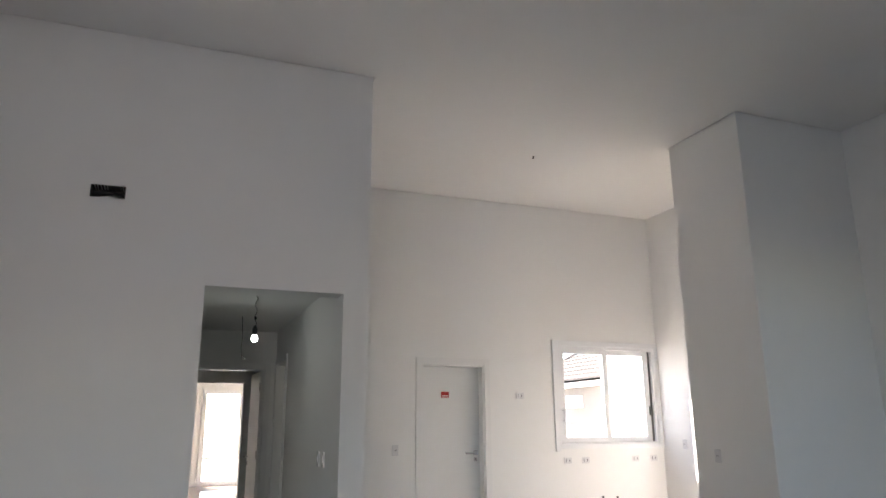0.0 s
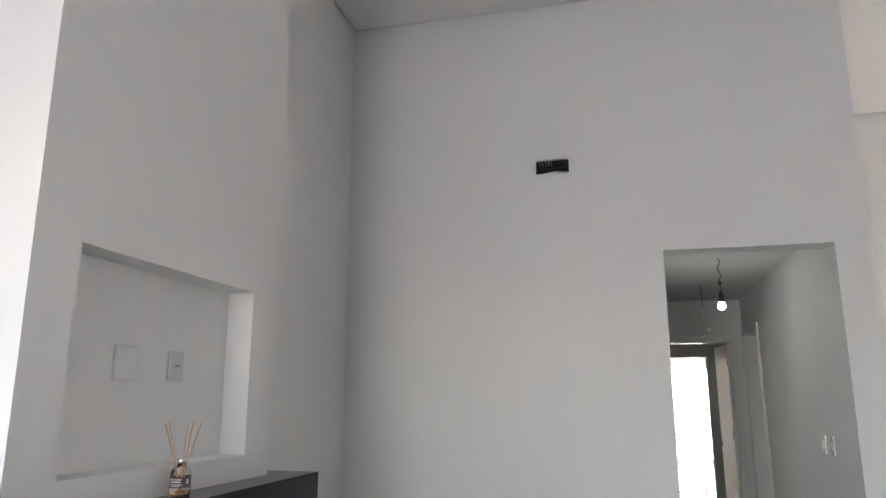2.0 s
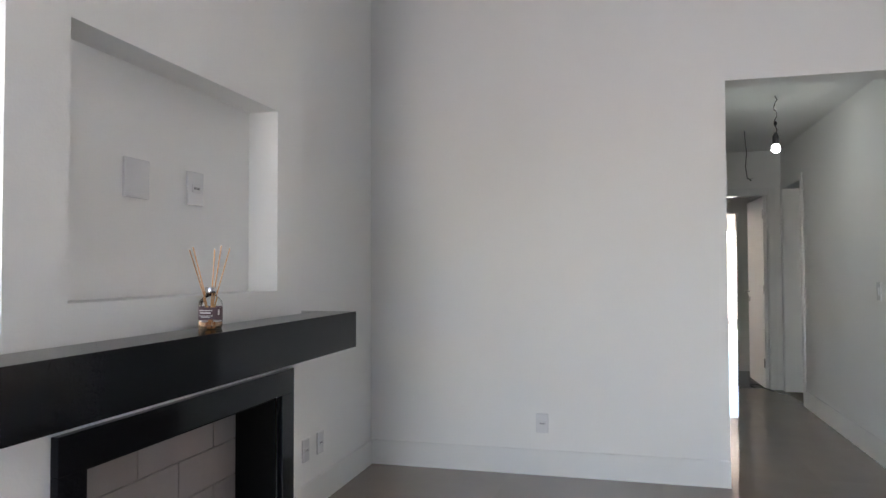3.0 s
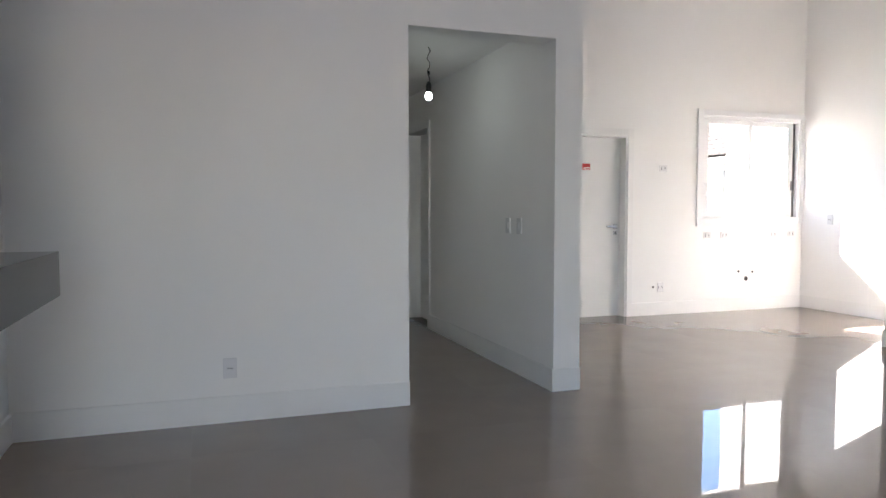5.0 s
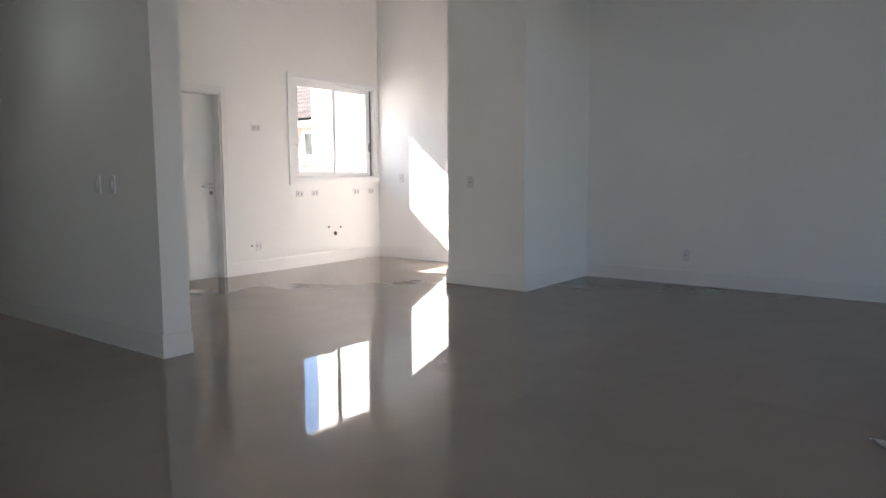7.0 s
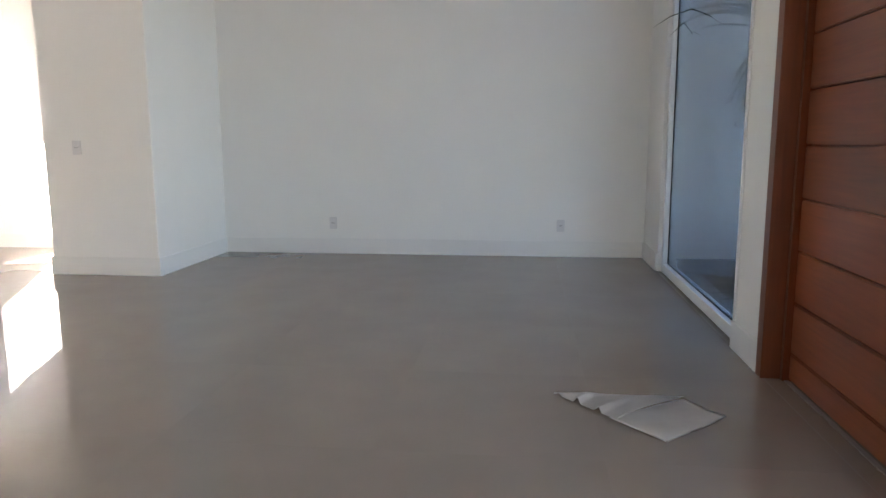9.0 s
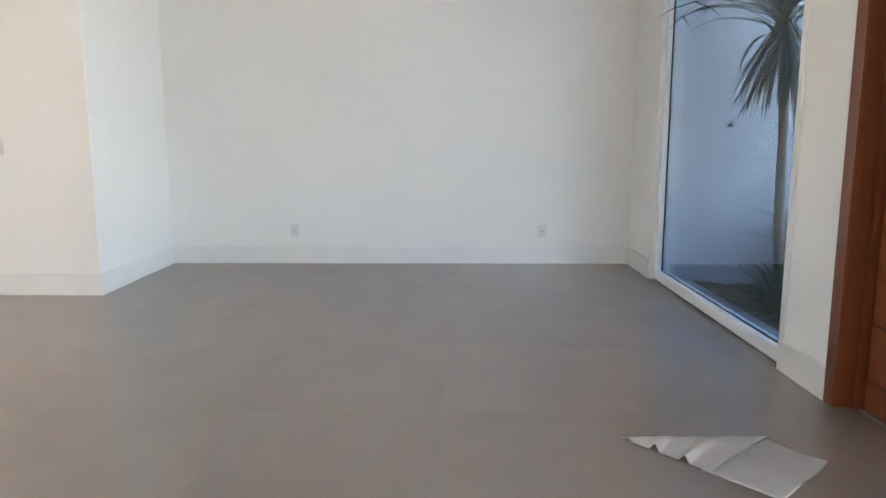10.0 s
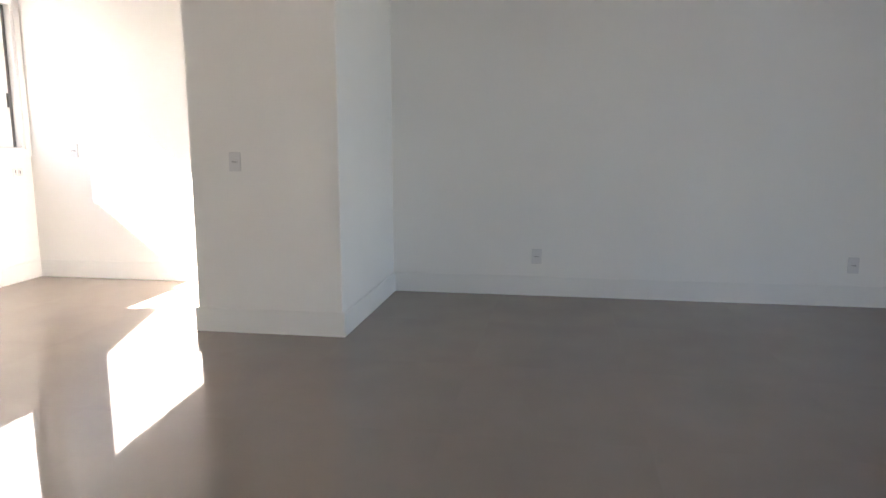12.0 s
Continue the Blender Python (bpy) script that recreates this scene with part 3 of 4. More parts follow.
# entrance door
ed = thing("door_3", "closed red-brown wooden plank entrance door in its frame", "door", pose(0, SY, 0), kind="structure")
for x0, x1 in ((PX1 - 0.075, PX1), (PX0, PX0 + 0.075)):
    jamb = part("jamb", soft(boxes((x0, x1, -0.16, 0.018, 0, PZ)), 0.003), JAMBWOOD, ed)
    s = -1 if x0 > 1.5 else 1
    xa = x0 if s < 0 else x1
    part("stop_strip", soft(boxes((min(xa, xa + s * 0.03), max(xa, xa + s * 0.03), -0.16, -0.072, 0, PZ - 0.075)), 0.002), JAMBWOOD, jamb)
part("head", soft(boxes((PX0 + 0.075, PX1 - 0.075, -0.16, 0.018, PZ - 0.075, PZ)), 0.003), DOORWOOD, ed)
leaf = part("leaf_core", boxes((PX0 + 0.076, PX1 - 0.076, -0.15, -0.128, 0.006, PZ - 0.076)), DOORWOOD, ed)
edges = [0.006] + [0.137 + 0.2435 * k for k in range(11)]
for z0, z1 in zip(edges, edges[1:]):
    z1 = min(z1, PZ - 0.078)
    if z1 - z0 < 0.03:
        continue
    bm = boxes((PX0 + 0.107, PX1 - 0.107, -0.13, -0.100, z0 + 0.003, z1 - 0.003))
    bmesh.ops.bevel(bm, geom=[e for e in bm.edges if max(v.co.y for v in e.verts) > -0.11 and min(v.co.y for v in e.verts) > -0.11], offset=0.006, segments=2, affect="EDGES")
    part("plank", bm, DOORWOOD, leaf)
part("pull_bar", soft(boxes((PX0 + 0.16, PX0 + 0.19, -0.05, -0.02, 0.75, 1.85)), 0.004), CHROME, leaf)
part("pull_post", boxes((PX0 + 0.165, PX0 + 0.185, -0.10, -0.05, 0.9, 0.92), (PX0 + 0.165, PX0 + 0.185, -0.10, -0.05, 1.68, 1.7)), CHROME, leaf)
sill = bmesh.new()
srnd = random.Random(2)
for k in range(120):
    x = PX0 + 0.09 + k * (PX1 - PX0 - 0.18) / 120
    r = srnd.uniform(0.004, 0.011)
    box(sill, x - 0.008, x + 0.008, SY - 0.1, SY - 0.088 + r, 0.0004, 0.002 + r * 0.35)
single("door_sill", sill, MORTAR, "rough crumbled mortar edge under the entrance door", "sill", kind="structure")


# ---- corridor ----
def hanging_bulb(m, drop):
    t = thing("hanging_bulb", "lit white bulb hanging from a bare black cord", "lamp", m)
    pts = [(0.012 * math.sin(k * 1.7), 0.008 * math.cos(k * 2.3), -drop + 0.11 + (drop - 0.11) * (1 - k / 9)) for k in range(10)]
    part("cord", tube(bmesh.new(), pts, 0.0035, 6), BLACK, t, smooth=True)
    part("tape_knot", lathe(bmesh.new(), [(0.003, -drop + 0.165), (0.011, -drop + 0.175), (0.011, -drop + 0.19), (0.003, -drop + 0.2)], 10), BLACK, t, smooth=True)
    part("socket", lathe(bmesh.new(), [(0.019, -drop + 0.031), (0.022, -drop + 0.036), (0.022, -drop + 0.085), (0.012, -drop + 0.112), (0.004, -drop + 0.118)], 20), BLACK, t, "black bulb socket", smooth=True)
    part("bulb", lathe(bmesh.new(), [(0.004, -drop - 0.030), (0.015, -drop - 0.027), (0.026, -drop - 0.015), (0.029, -drop), (0.027, -drop + 0.014), (0.021, -drop + 0.027), (0.016, -drop + 0.034)], 24),
         BULBGLOW, t, "glowing white bulb", smooth=True)
    return t


hanging_bulb(pose(0.483, 1.08, CH), 0.385)
wire = thing("ceiling_wire", "loose black wire hanging from the corridor ceiling", "cable", pose(0.483, 2.4, CH))
part("cord", tube(bmesh.new(), [(0, 0, 0), (0.004, 0, -0.08), (0.016, 0.004, -0.2), (0.004, 0, -0.33), (0.018, 0, -0.43), (0.05, 0.004, -0.455)], 0.004, 6), BLACK, wire, smooth=True)
part("bare_end", tube(bmesh.new(), [(0.018, 0, -0.43), (0.038, 0.01, -0.44), (0.065, 0.0, -0.435)], 0.002, 5), CHROME, wire)
single("kitchen_ceiling_wire", tube(bmesh.new(), [(0, 0, 0.02), (0.003, 0, -0.015), (0.0, 0.004, -0.03)], 0.008, 6), BLACK,
       "short dark wire stub in the kitchen ceiling", "cable", pose(3.354, 1.111, H))


def casing(t, x0, x1, z1, face, w=0.07, d=0.014):
    part("casing_side", soft(boxes((x0 - w, x0, face - d, face, 0, z1 + w)), 0.003), TRIM, t)
    part("casing_side", soft(boxes((x1, x1 + w, face - d, face, 0, z1 + w)), 0.003), TRIM, t)
    part("casing_head", soft(boxes((x0, x1, face - d, face, z1, z1 + w)), 0.003), TRIM, t)


def lever(t, x, y, z, way, keyed=True):
    h = part("handle", soft(boxes((min(x, x + way * 0.15), max(x, x + way * 0.15), y - 0.066, y - 0.044, z - 0.011, z + 0.011)), 0.004), CHROME, t, "satin chrome lever handle")
    part("spindle", soft(boxes((x - 0.009, x + 0.009, y - 0.046, y, z - 0.009, z + 0.009)), 0.002), CHROME, h)
    part("rose", soft(boxes((x - 0.028, x + 0.028, y - 0.01, y, z - 0.028, z + 0.028)), 0.002), CHROME, h)
    if keyed:
        k = part("key_plate", soft(boxes((x - 0.024, x + 0.024, y - 0.008, y, z - 0.098, z - 0.05)), 0.002), CHROME, t)
        part("keyhole", boxes((x - 0.006, x + 0.006, y - 0.0095, y - 0.007, z - 0.086, z - 0.064)), BLACK, k)


# open door at the corridor end
ce = thing("door_2", "open white door at the end of the corridor", "door", pose(0, 3.62, 0), kind="structure")
casing(ce, 0.06, 0.9, 2.06, 0.0, 0.065)
part("lining", boxes((0.889, 0.9, 0, 0.12, 0, 2.06), (0.06, 0.085, 0, 0.12, 0, 2.06), (0.085, 0.889, 0, 0.12, 2.045, 2.06)), TRIM, ce)
me = mesh_of("leaf", soft(boxes((0.0, 0.79, -0.0, 0.035, 0.008, 2.04)), 0.002), TRIM)
lf = new("leaf", me)
lf.parent = ce
lf.matrix_basis = pose(0.886, 0.03, 0, 0, 0, 92)
part("handle", soft(boxes((0.60, 0.72, 0.075, 0.09, 1.0, 1.018), (0.70, 0.72, 0.035, 0.078, 1.0, 1.018)), 0.003), CHROME, lf, "satin chrome lever handle")
part("key_plate", soft(boxes((0.69, 0.73, 0.035, 0.043, 0.90, 0.95)), 0.002), CHROME, lf)
for z in (0.22, 1.0, 1.8):
    part("hinge", soft(boxes((-0.006, 0.03, 0.034, 0.042, z, z + 0.1)), 0.001), CHROME, lf)
single("floor_cable", tube(bmesh.new(), [(0.90, 3.50, 0.006), (0.82, 3.62, 0.02), (0.80, 3.75, 0.03), (0.74, 3.9, 0.006)], 0.006, 6), BLACK,
       "short black cable lying in the doorway", "cable", smooth=True)

# side door in the corridor wall
sd = thing("door_4", "closed white door recessed in the corridor wall", "door", pose(1.025, 0, 0, 0, 0, FE), kind="structure")
casing(sd, -3.52, -2.76, 2.1, 0.0, 0.07)
part("leaf", soft(boxes((-3.515, -2.765, 0.15, 0.185, 0.006, 2.095)), 0.002), TRIM, sd)
lever(sd, -2.84, 0.15, 1.03, -1)

# room beyond the corridor
FY = 13.0
single("wall_vestibule", boxes(
    (-2.0, -1.3, 5.0, 5.12, 0, 2.6), (0.79, 2.6, 5.0, 5.12, 0, 2.6), (-1.3, 0.79, 5.0, 5.12, 1.97, 2.6)),
    WALL, "white wall with an open doorway beyond the corridor", "wall", kind="structure")
single("wall_far_room", boxes(
    (-2.0, -1.9, 5.12, FY, 0, 2.8), (-2.0, -1.9, 3.74, 5.0, 0, 2.8), (2.6, 2.7, 3.74, FY, 0, 2.8), (-2.0, -0.2, 3.66, 3.74, 0, 2.8), (1.225, 2.7, 3.66, 3.74, 0, 2.8),
    (-2.0, 0.58, FY, FY + 0.15, 0, 2.8), (2.4, 2.7, FY, FY + 0.15, 0, 2.8), (0.58, 2.4, FY, FY + 0.15, 2.24, 2.8)),
    WALL, "white walls of the bright room beyond the corridor", "wall", kind="structure")
single("far_room_ceiling", boxes((-2.0, 2.7, 3.74, FY + 0.15, 2.6, 2.8)), CEIL, "white ceiling of the room beyond the corridor", "ceiling", kind="structure")
fw = thing("window_3", "bright white-framed glass door in the room beyond", "window", pose(0, FY, 0), kind="structure")
for r in ((0.58, 0.68, -0.02, 0.1, 0, 2.24), (2.3, 2.4, -0.02, 0.1, 0, 2.24), (0.68, 2.3, -0.02, 0.1, 0, 0.12), (0.68, 2.3, -0.02, 0.1, 2.15, 2.24), (1.46, 1.54, 0, 0.09, 0.12, 2.15), (0.68, 1.46, 0.01, 0.08, 0.62, 0.66)):
    part("frame_bar", soft(boxes(r), 0.003), UPVC, fw)
p3 = part("pane", boxes((0.68, 2.3, 0.045, 0.05, 0.12, 2.15)), GLASS, fw)
p3.visible_shadow = False


# ---- kitchen ----
kd = thing("door_1", "closed white kitchen door with chrome lever", "door", pose(0, KY, 0), kind="structure")
casing(kd, DX0, DX1, DZ, 0.0, 0.076, 0.018)
part("lining", boxes((DX0, DX0 + 0.02, 0.0, 0.19, 0, DZ), (DX1 - 0.02, DX1, 0.0, 0.19, 0, DZ), (DX0 + 0.02, DX1 - 0.02, 0.0, 0.19, DZ - 0.02, DZ)), TRIM, kd)
# unseen sill and panel, added behind the leaf to stop sun leaking in
part("sill", boxes((DX0 + 0.02, DX1 - 0.02, 0.157, 0.2, -0.02, 0.03)), CONCRETE, kd)
part("sun_stop_panel", boxes((DX0 + 0.002, DX1 - 0.002, 0.1915, 0.215, 0.031, DZ - 0.002)), TRIM, kd)
kleaf = part("leaf", soft(boxes((DX0 + 0.0205, DX1 - 0.0205, 0.12, 0.155, -0.001, DZ - 0.0205)), 0.0004), TRIM, kd)
lever(kleaf, 3.375, 0.12, 1.055, -1)
st = single("door_sticker", boxes((2.928, 3.032, KY + 0.1185, KY + 0.1199, 1.708, 1.782)), RED, "small red printed sticker on the kitchen door", "sticker")
pr = bmesh.new()
for x0, x1, z0, z1 in ((2.938, 3.020, 1.714, 1.719), (2.945, 2.985, 1.726, 1.737), (2.99, 3.022, 1.728, 1.74)):
    box(pr, x0, x1, KY + 0.1175, KY + 0.1186, z0, z1)
part("print", pr, PAPER, st)

kw = thing("window_1", "white sliding kitchen window with two panes", "window", pose(0, KY, 0), kind="structure")
for r in ((4.428, 4.50, -0.02, 0.0, 1.055, 2.458), (6.015, 6.079, -0.02, 0.0, 1.082, 2.458), (4.50, 6.015, -0.02, 0.0, 2.388, 2.458), (4.50, 6.015, -0.02, 0.0, 1.085, 1.142)):
    part("casing", soft(boxes(r), 0.003), UPVC, kw)
for r in ((VX0, 4.525, -0.006, 0.10, VZ0, VZ1), (5.985, VX1, -0.006, 0.10, VZ0, VZ1), (4.525, 5.985, -0.006, 0.10, VZ0, 1.16), (4.525, 5.985, -0.006, 0.10, 2.352, VZ1)):
    part("frame_bar", soft(boxes(r), 0.002), UPVC, kw)


def sash(x0, x1, y0, y1, wl, wr):
    s = part("sash", soft(boxes((x0, x0 + wl, y0, y1, 1.16, 2.352)), 0.004), UPVC, kw)
    part("stile", soft(boxes((x1 - wr, x1, y0, y1, 1.16, 2.352)), 0.004), UPVC, s)
    part("rail", soft(boxes((x0 + wl, x1 - wr, y0, y1, 1.16, 1.226)), 0.004), UPVC, s)
    part("rail", soft(boxes((x0 + wl, x1 - wr, y0, y1, 2.292, 2.352)), 0.004), UPVC, s)
    ym = (y0 + y1) / 2
    g = part("pane", boxes((x0 + wl - 0.004, x1 - wr + 0.004, ym - 0.003, ym + 0.003, 1.222, 2.296)), GLASS, s)
    g.visible_shadow = False
    for a, b_ in ((x0 + wl, x0 + wl + 0.004), (x1 - wr - 0.004, x1 - wr)):
        part("gasket", boxes((a, b_, ym - 0.006, ym - 0.0035, 1.226, 2.292)), INSERT, s)
    return s


left = sash(4.53, 5.265, 0.006, 0.046, 0.07, 0.058)
right = sash(5.252, 5.957, 0.054, 0.09, 0.058, 0.077)
part("track_strip", boxes((5.958, 5.984, 0.05, 0.09, 1.161, 2.351)), INSERT, kw)
part("track_lip", soft(boxes((4.53, 5.98, -0.014, -0.007, 1.146, 1.156)), 0.002), UPVC, kw)
part("handle", tube(bmesh.new(), [(4.565, 0.006, 1.43), (4.565, -0.022, 1.44), (4.568, -0.03, 1.50), (4.562, -0.026, 1.55), (4.555, 0.006, 1.57)], 0.010, 8), UPVC, left, smooth=True)
part("latch", soft(boxes((5.93, 5.948, 0.036, 0.056, 1.50, 1.62)), 0.003), INSERT, right)

for x, z in ((3.944, 1.739), (4.595, 0.942), (4.855, 0.942), (5.615, 0.946), (5.905, 0.948)):
    wall_plate("side_socket", pose(x, KY, z), "white landscape socket plate on the kitchen wall", 0.108, 0.072, "kitchen sockets")
wall_plate("side_socket", pose(3.93, KY, 0.33), "white socket plate low on the kitchen wall", 0.085, 0.11)
wall_plate("socket", pose(2.311, KY, 1.105), "white switch and socket plate beside the kitchen door")
wall_plate("socket", pose(KEX, 2.33, 1.13, 0, 0, FE), "white socket plate on the kitchen side wall")


def pipe_stub(x, z, r, label):
    t = thing("pipe_stub", label, "pipe", pose(x, KY, z), group="sink connections")
    ring = bmesh.new()
    lathe(ring, [(r + 0.007, 0.0), (r + 0.006, 0.006), (r, 0.008), (r, 0.003)], 18)
    bmesh.ops.rotate(ring, verts=list(ring.verts), cent=(0, 0, 0), matrix=Matrix.Rotation(radians(90), 3, "X"))
    part("rim", ring, INSERT, t, smooth=True)
    plug = lathe(bmesh.new(), [(r - 0.001, 0.001), (r - 0.001, 0.009), (r - 0.004, 0.0095)], 18)
    bmesh.ops.rotate(plug, verts=list(plug.verts), cent=(0, 0, 0), matrix=Matrix.Rotation(radians(90), 3, "X"))
    part("opening", plug, BLACK, t)
    return t


pipe_stub(5.201, 0.394, 0.022, "open grey drain pipe in the kitchen wall")
pipe_stub(5.085, 0.487, 0.009, "capped water pipe stub in the kitchen wall")
pipe_stub(5.30, 0.475, 0.009, "capped water pipe stub in the kitchen wall")
pipe_stub(3.83, 0.335, 0.006, "small gas pipe stub beside the socket")


# ---- outdoors ----
gb = bmesh.new()
box(gb, -300, 300, -300, 300, -0.36, -0.16)
single("ground", gb, LAWN, "wide pale dry ground around the house", "ground", kind="structure")
single("foundation", boxes((WX - T, 1.05, BY - T, SY - T, -0.2, -0.03), (WX - T, KEX + T, SY - T, KY + T, -0.2, -0.03), (-2.0, 2.7, KY + T, 13.15, -0.2, -0.03)), CONCRETE,
       "grey concrete floor slab of the house", "foundation", kind="structure")
single("planter_ledge", soft(boxes((2.9, 5.3, -5.17, SY - T - 0.001, -0.2, -0.012)), 0.006), CONCRETE, "grey concrete ledge outside the glass", "ledge", kind="structure")
wallg = single("garden_side_wall", boxes((5.30, 5.48, -6.12, SY - T - 0.001, -0.2, 3.4)), GARDENWALL, "tall pale painted garden side wall", "wall", kind="structure")
single("garden_wall_base", boxes((5.288, 5.30, -6.13, -5.0, -0.16, 0.10)), GARDENBASE, "grey painted band along the garden wall", "trim", kind="structure")
mul = bmesh.new()
nx, ny = 26, 34
gv = [[mul.verts.new((2.6 + 2.685 * i / nx, -7.2 + 2.03 * j / ny, -0.045 + 0.035 * noise.noise(Vector((i * 0.55, j * 0.5, 2))) + 0.02 * noise.noise(Vector((i * 1.7, j * 1.9, 5))))) for j in range(ny + 1)] for i in range(nx + 1)]
for i in range(nx):
    for j in range(ny):
        mul.faces.new((gv[i][j], gv[i + 1][j], gv[i + 1][j + 1], gv[i][j + 1]))
single("planting_bed", mul, MULCH, "dark bark mulch planting bed", "soil", kind="structure", smooth=True)


def wall_tap(m):
    t = thing("wall_tap", "small round metal wall fitting on the garden wall", "tap", m, group="garden wall fittings")
    d = lathe(bmesh.new(), [(0.034, 0.0), (0.034, 0.006), (0.02, 0.014), (0.012, 0.03), (0.004, 0.032)], 18)
    bmesh.ops.rotate(d, verts=list(d.verts), cent=(0, 0, 0), matrix=Matrix.Rotation(radians(90), 3, "X"))
    part("rose", d, CHROME, t, smooth=True)
    part("knob", soft(boxes((-0.018, 0.018, -0.05, -0.03, -0.008, 0.008)), 0.003), BLACK, t)
    return t


wall_tap(pose(5.30, -5.424, 1.268, 0, 0, FE))
wall_tap(pose(5.30, -5.16, 2.17, 0, 0, FE))


def blade(bm, base, a, length, width, rise, droop, rnd, steps=6):
    """One strap leaf that leaves base upwards and arches over."""
    out = Vector((math.cos(a), math.sin(a), 0))
    side = Vector((-out.y, out.x, 0))
    p, ang, verts = Vector(base), rise, []
    twist = rnd.uniform(-0.4, 0.4)
    for s in range(steps + 1):
        u = s / steps
        w = width * (0.55 + 0.9 * u) * (1 - u) ** 0.6 if u < 1 else 0.0
        w = max(w, width * 0.03)
        up = Vector((0, 0, 1)) * 0.25 * w
        verts.append((bm.verts.new(p - side * w / 2 + up), bm.verts.new(p + Vector((0, 0, -0.1 * w))), bm.verts.new(p + side * w / 2 + up)))
        d = out * math.cos(ang) + Vector((0, 0, 1)) * math.sin(ang) + side * twist * 0.15 * u
        p = p + d.normalized() * length / steps
        ang -= droop / steps * (0.6 + 0.9 * u)
    for q, r in zip(verts, verts[1:]):
        bm.faces.new((q[0], q[1], r[1], r[0]))
        bm.faces.new((q[1], q[2], r[2], r[1]))


def dracaena(m):
    rnd = random.Random(11)
    t = thing("dracaena_tree", "slim tree with strap-leaved drooping crown and pale trunk", "tree", m)
    pts, rad = [], []
    for k in range(15):
        u = k / 14
        pts.append((0.02 * math.sin(u * 5.0), 0.02 * math.sin(u * 6.0 + 0.4) + 0.09 * (2.1 * u - 1.0), -0.1 + 2.1 * u))
        rad.append(0.036 * (1 - 0.15 * u) * (1 + 0.06 * math.sin(k * 2.1)))
    part("trunk", tube(bmesh.new(), pts, rad, 14), BARK, t, smooth=True)
    bm = bmesh.new()
    top = Vector(pts[-1])
    for k in range(210):
        a = rnd.uniform(0, 6.283)
        if k % 2:       # old leaves hang round the trunk
            base = top + Vector((0.05 * math.cos(a), 0.05 * math.sin(a) - 0.03, rnd.uniform(-0.22, 0.0)))
            blade(bm, base, a, rnd.uniform(0.36, 0.62), rnd.uniform(0.026, 0.04), -1.0 + rnd.uniform(-0.3, 0.25), rnd.uniform(0.2, 0.5), rnd)
        else:
            base = top + Vector((rnd.uniform(-0.04, 0.04), rnd.uniform(-0.07, 0.01), rnd.uniform(-0.14, 0.2)))
            blade(bm, base, a, rnd.uniform(0.6, 0.95), rnd.uniform(0.026, 0.042), rnd.uniform(0.2, 1.45), rnd.uniform(0.5, 1.5), rnd)
    part("crown", bm, LEAF, t, "dark green strap leaves, old ones hanging")
    return t


dracaena(pose(4.6, -5.53, -0.04))


def tussock(m, count, length, width, rise, label, seed, spread=0.06):
    rnd = random.Random(seed)
    bm = bmesh.new()
    for k in range(count):
        a = rnd.uniform(0, 6.283)
        r = spread * rnd.random()
        blade(bm, (r * math.cos(a), r * math.sin(a), 0), a + rnd.uniform(-0.5, 0.5), length * rnd.uniform(0.6, 1.1), width * rnd.uniform(0.7, 1.2),
              rnd.uniform(*rise), rnd.uniform(0.3, 1.5), rnd)
    return single("garden_plant", bm, GRASSLEAF, label, "plant", m)


tussock(pose(4.55, -5.62, -0.06), 260, 0.52, 0.011, (0.25, 1.5), "round tuft of fine dark grass at the trunk", 21, 0.1)
tussock(pose(4.12, -5.62, -0.06), 200, 0.5, 0.011, (0.15, 1.4), "low tuft of fine dark grass on mulch", 22, 0.1)
tussock(pose(4.3, -5.42, -0.06), 220, 0.42, 0.011, (0.1, 1.3), "low tuft of fine dark grass on mulch", 25, 0.12)
tussock(pose(3.85, -5.5, -0.06), 220, 0.45, 0.011, (0.1, 1.3), "low tuft of fine dark grass on mulch", 26, 0.12)
tussock(pose(4.85, -6.12, -0.06), 80, 0.95, 0.04, (1.0, 1.52), "upright spiky shrub with sword leaves", 23, 0.08)
tussock(pose(4.35, -6.2, -0.06), 70, 0.8, 0.035, (0.95, 1.5), "upright spiky shrub with sword leaves", 24, 0.08)
litter = bmesh.new()
rnd = random.Random(8)
for k in range(60):
    x, y, a = rnd.uniform(3.6, 5.2), rnd.uniform(-5.6, -5.22), rnd.uniform(0, 3.14)
    d = Vector((math.cos(a), math.sin(a), 0)) * rnd.uniform(0.04, 0.16)
    tube(litter, [(x, y, -0.015), (x + d.x * 0.5, y + d.y * 0.5, 0.004), (x + d.x, y + d.y, -0.012)], rnd.uniform(0.003, 0.006), 5)
single("leaf_litter", litter, BARK, "dry fallen leaves and twigs on the mulch", "litter", kind="stuff")

# front boundary and street
fence = thing("front_wall", "low pale boundary wall with a yellow rail", "wall", pose(0, -10.5, -0.16), kind="structure")
part("wall_body", boxes((4, 26, 0, 0.2, 0, 0.74)), GARDENWALL, fence)
part("coping", soft(boxes((4, 26, -0.03, 0.23, 0.86, 0.93)), 0.01), CONCRETE, fence)
for k in range(110):
    part("yellow_baluster", boxes((4.05 + k * 0.2, 4.13 + k * 0.2, 0.07, 0.13, 0.74, 0.86)), YELLOW, fence)
single("street", boxes((-60, 80, -20, -13, -0.165, -0.155)), STREET, "pale paved street beyond the garden", "road", kind="structure")
post = bmesh.new()
box(post, -0.16, 0.16, -0.16, 0.16, 0, 2.6)
box(post, -0.2, 0.2, -0.2, 0.2, 2.6, 2.72)
box(post, -0.2, 0.2, -0.2, 0.2, 0, 0.12)
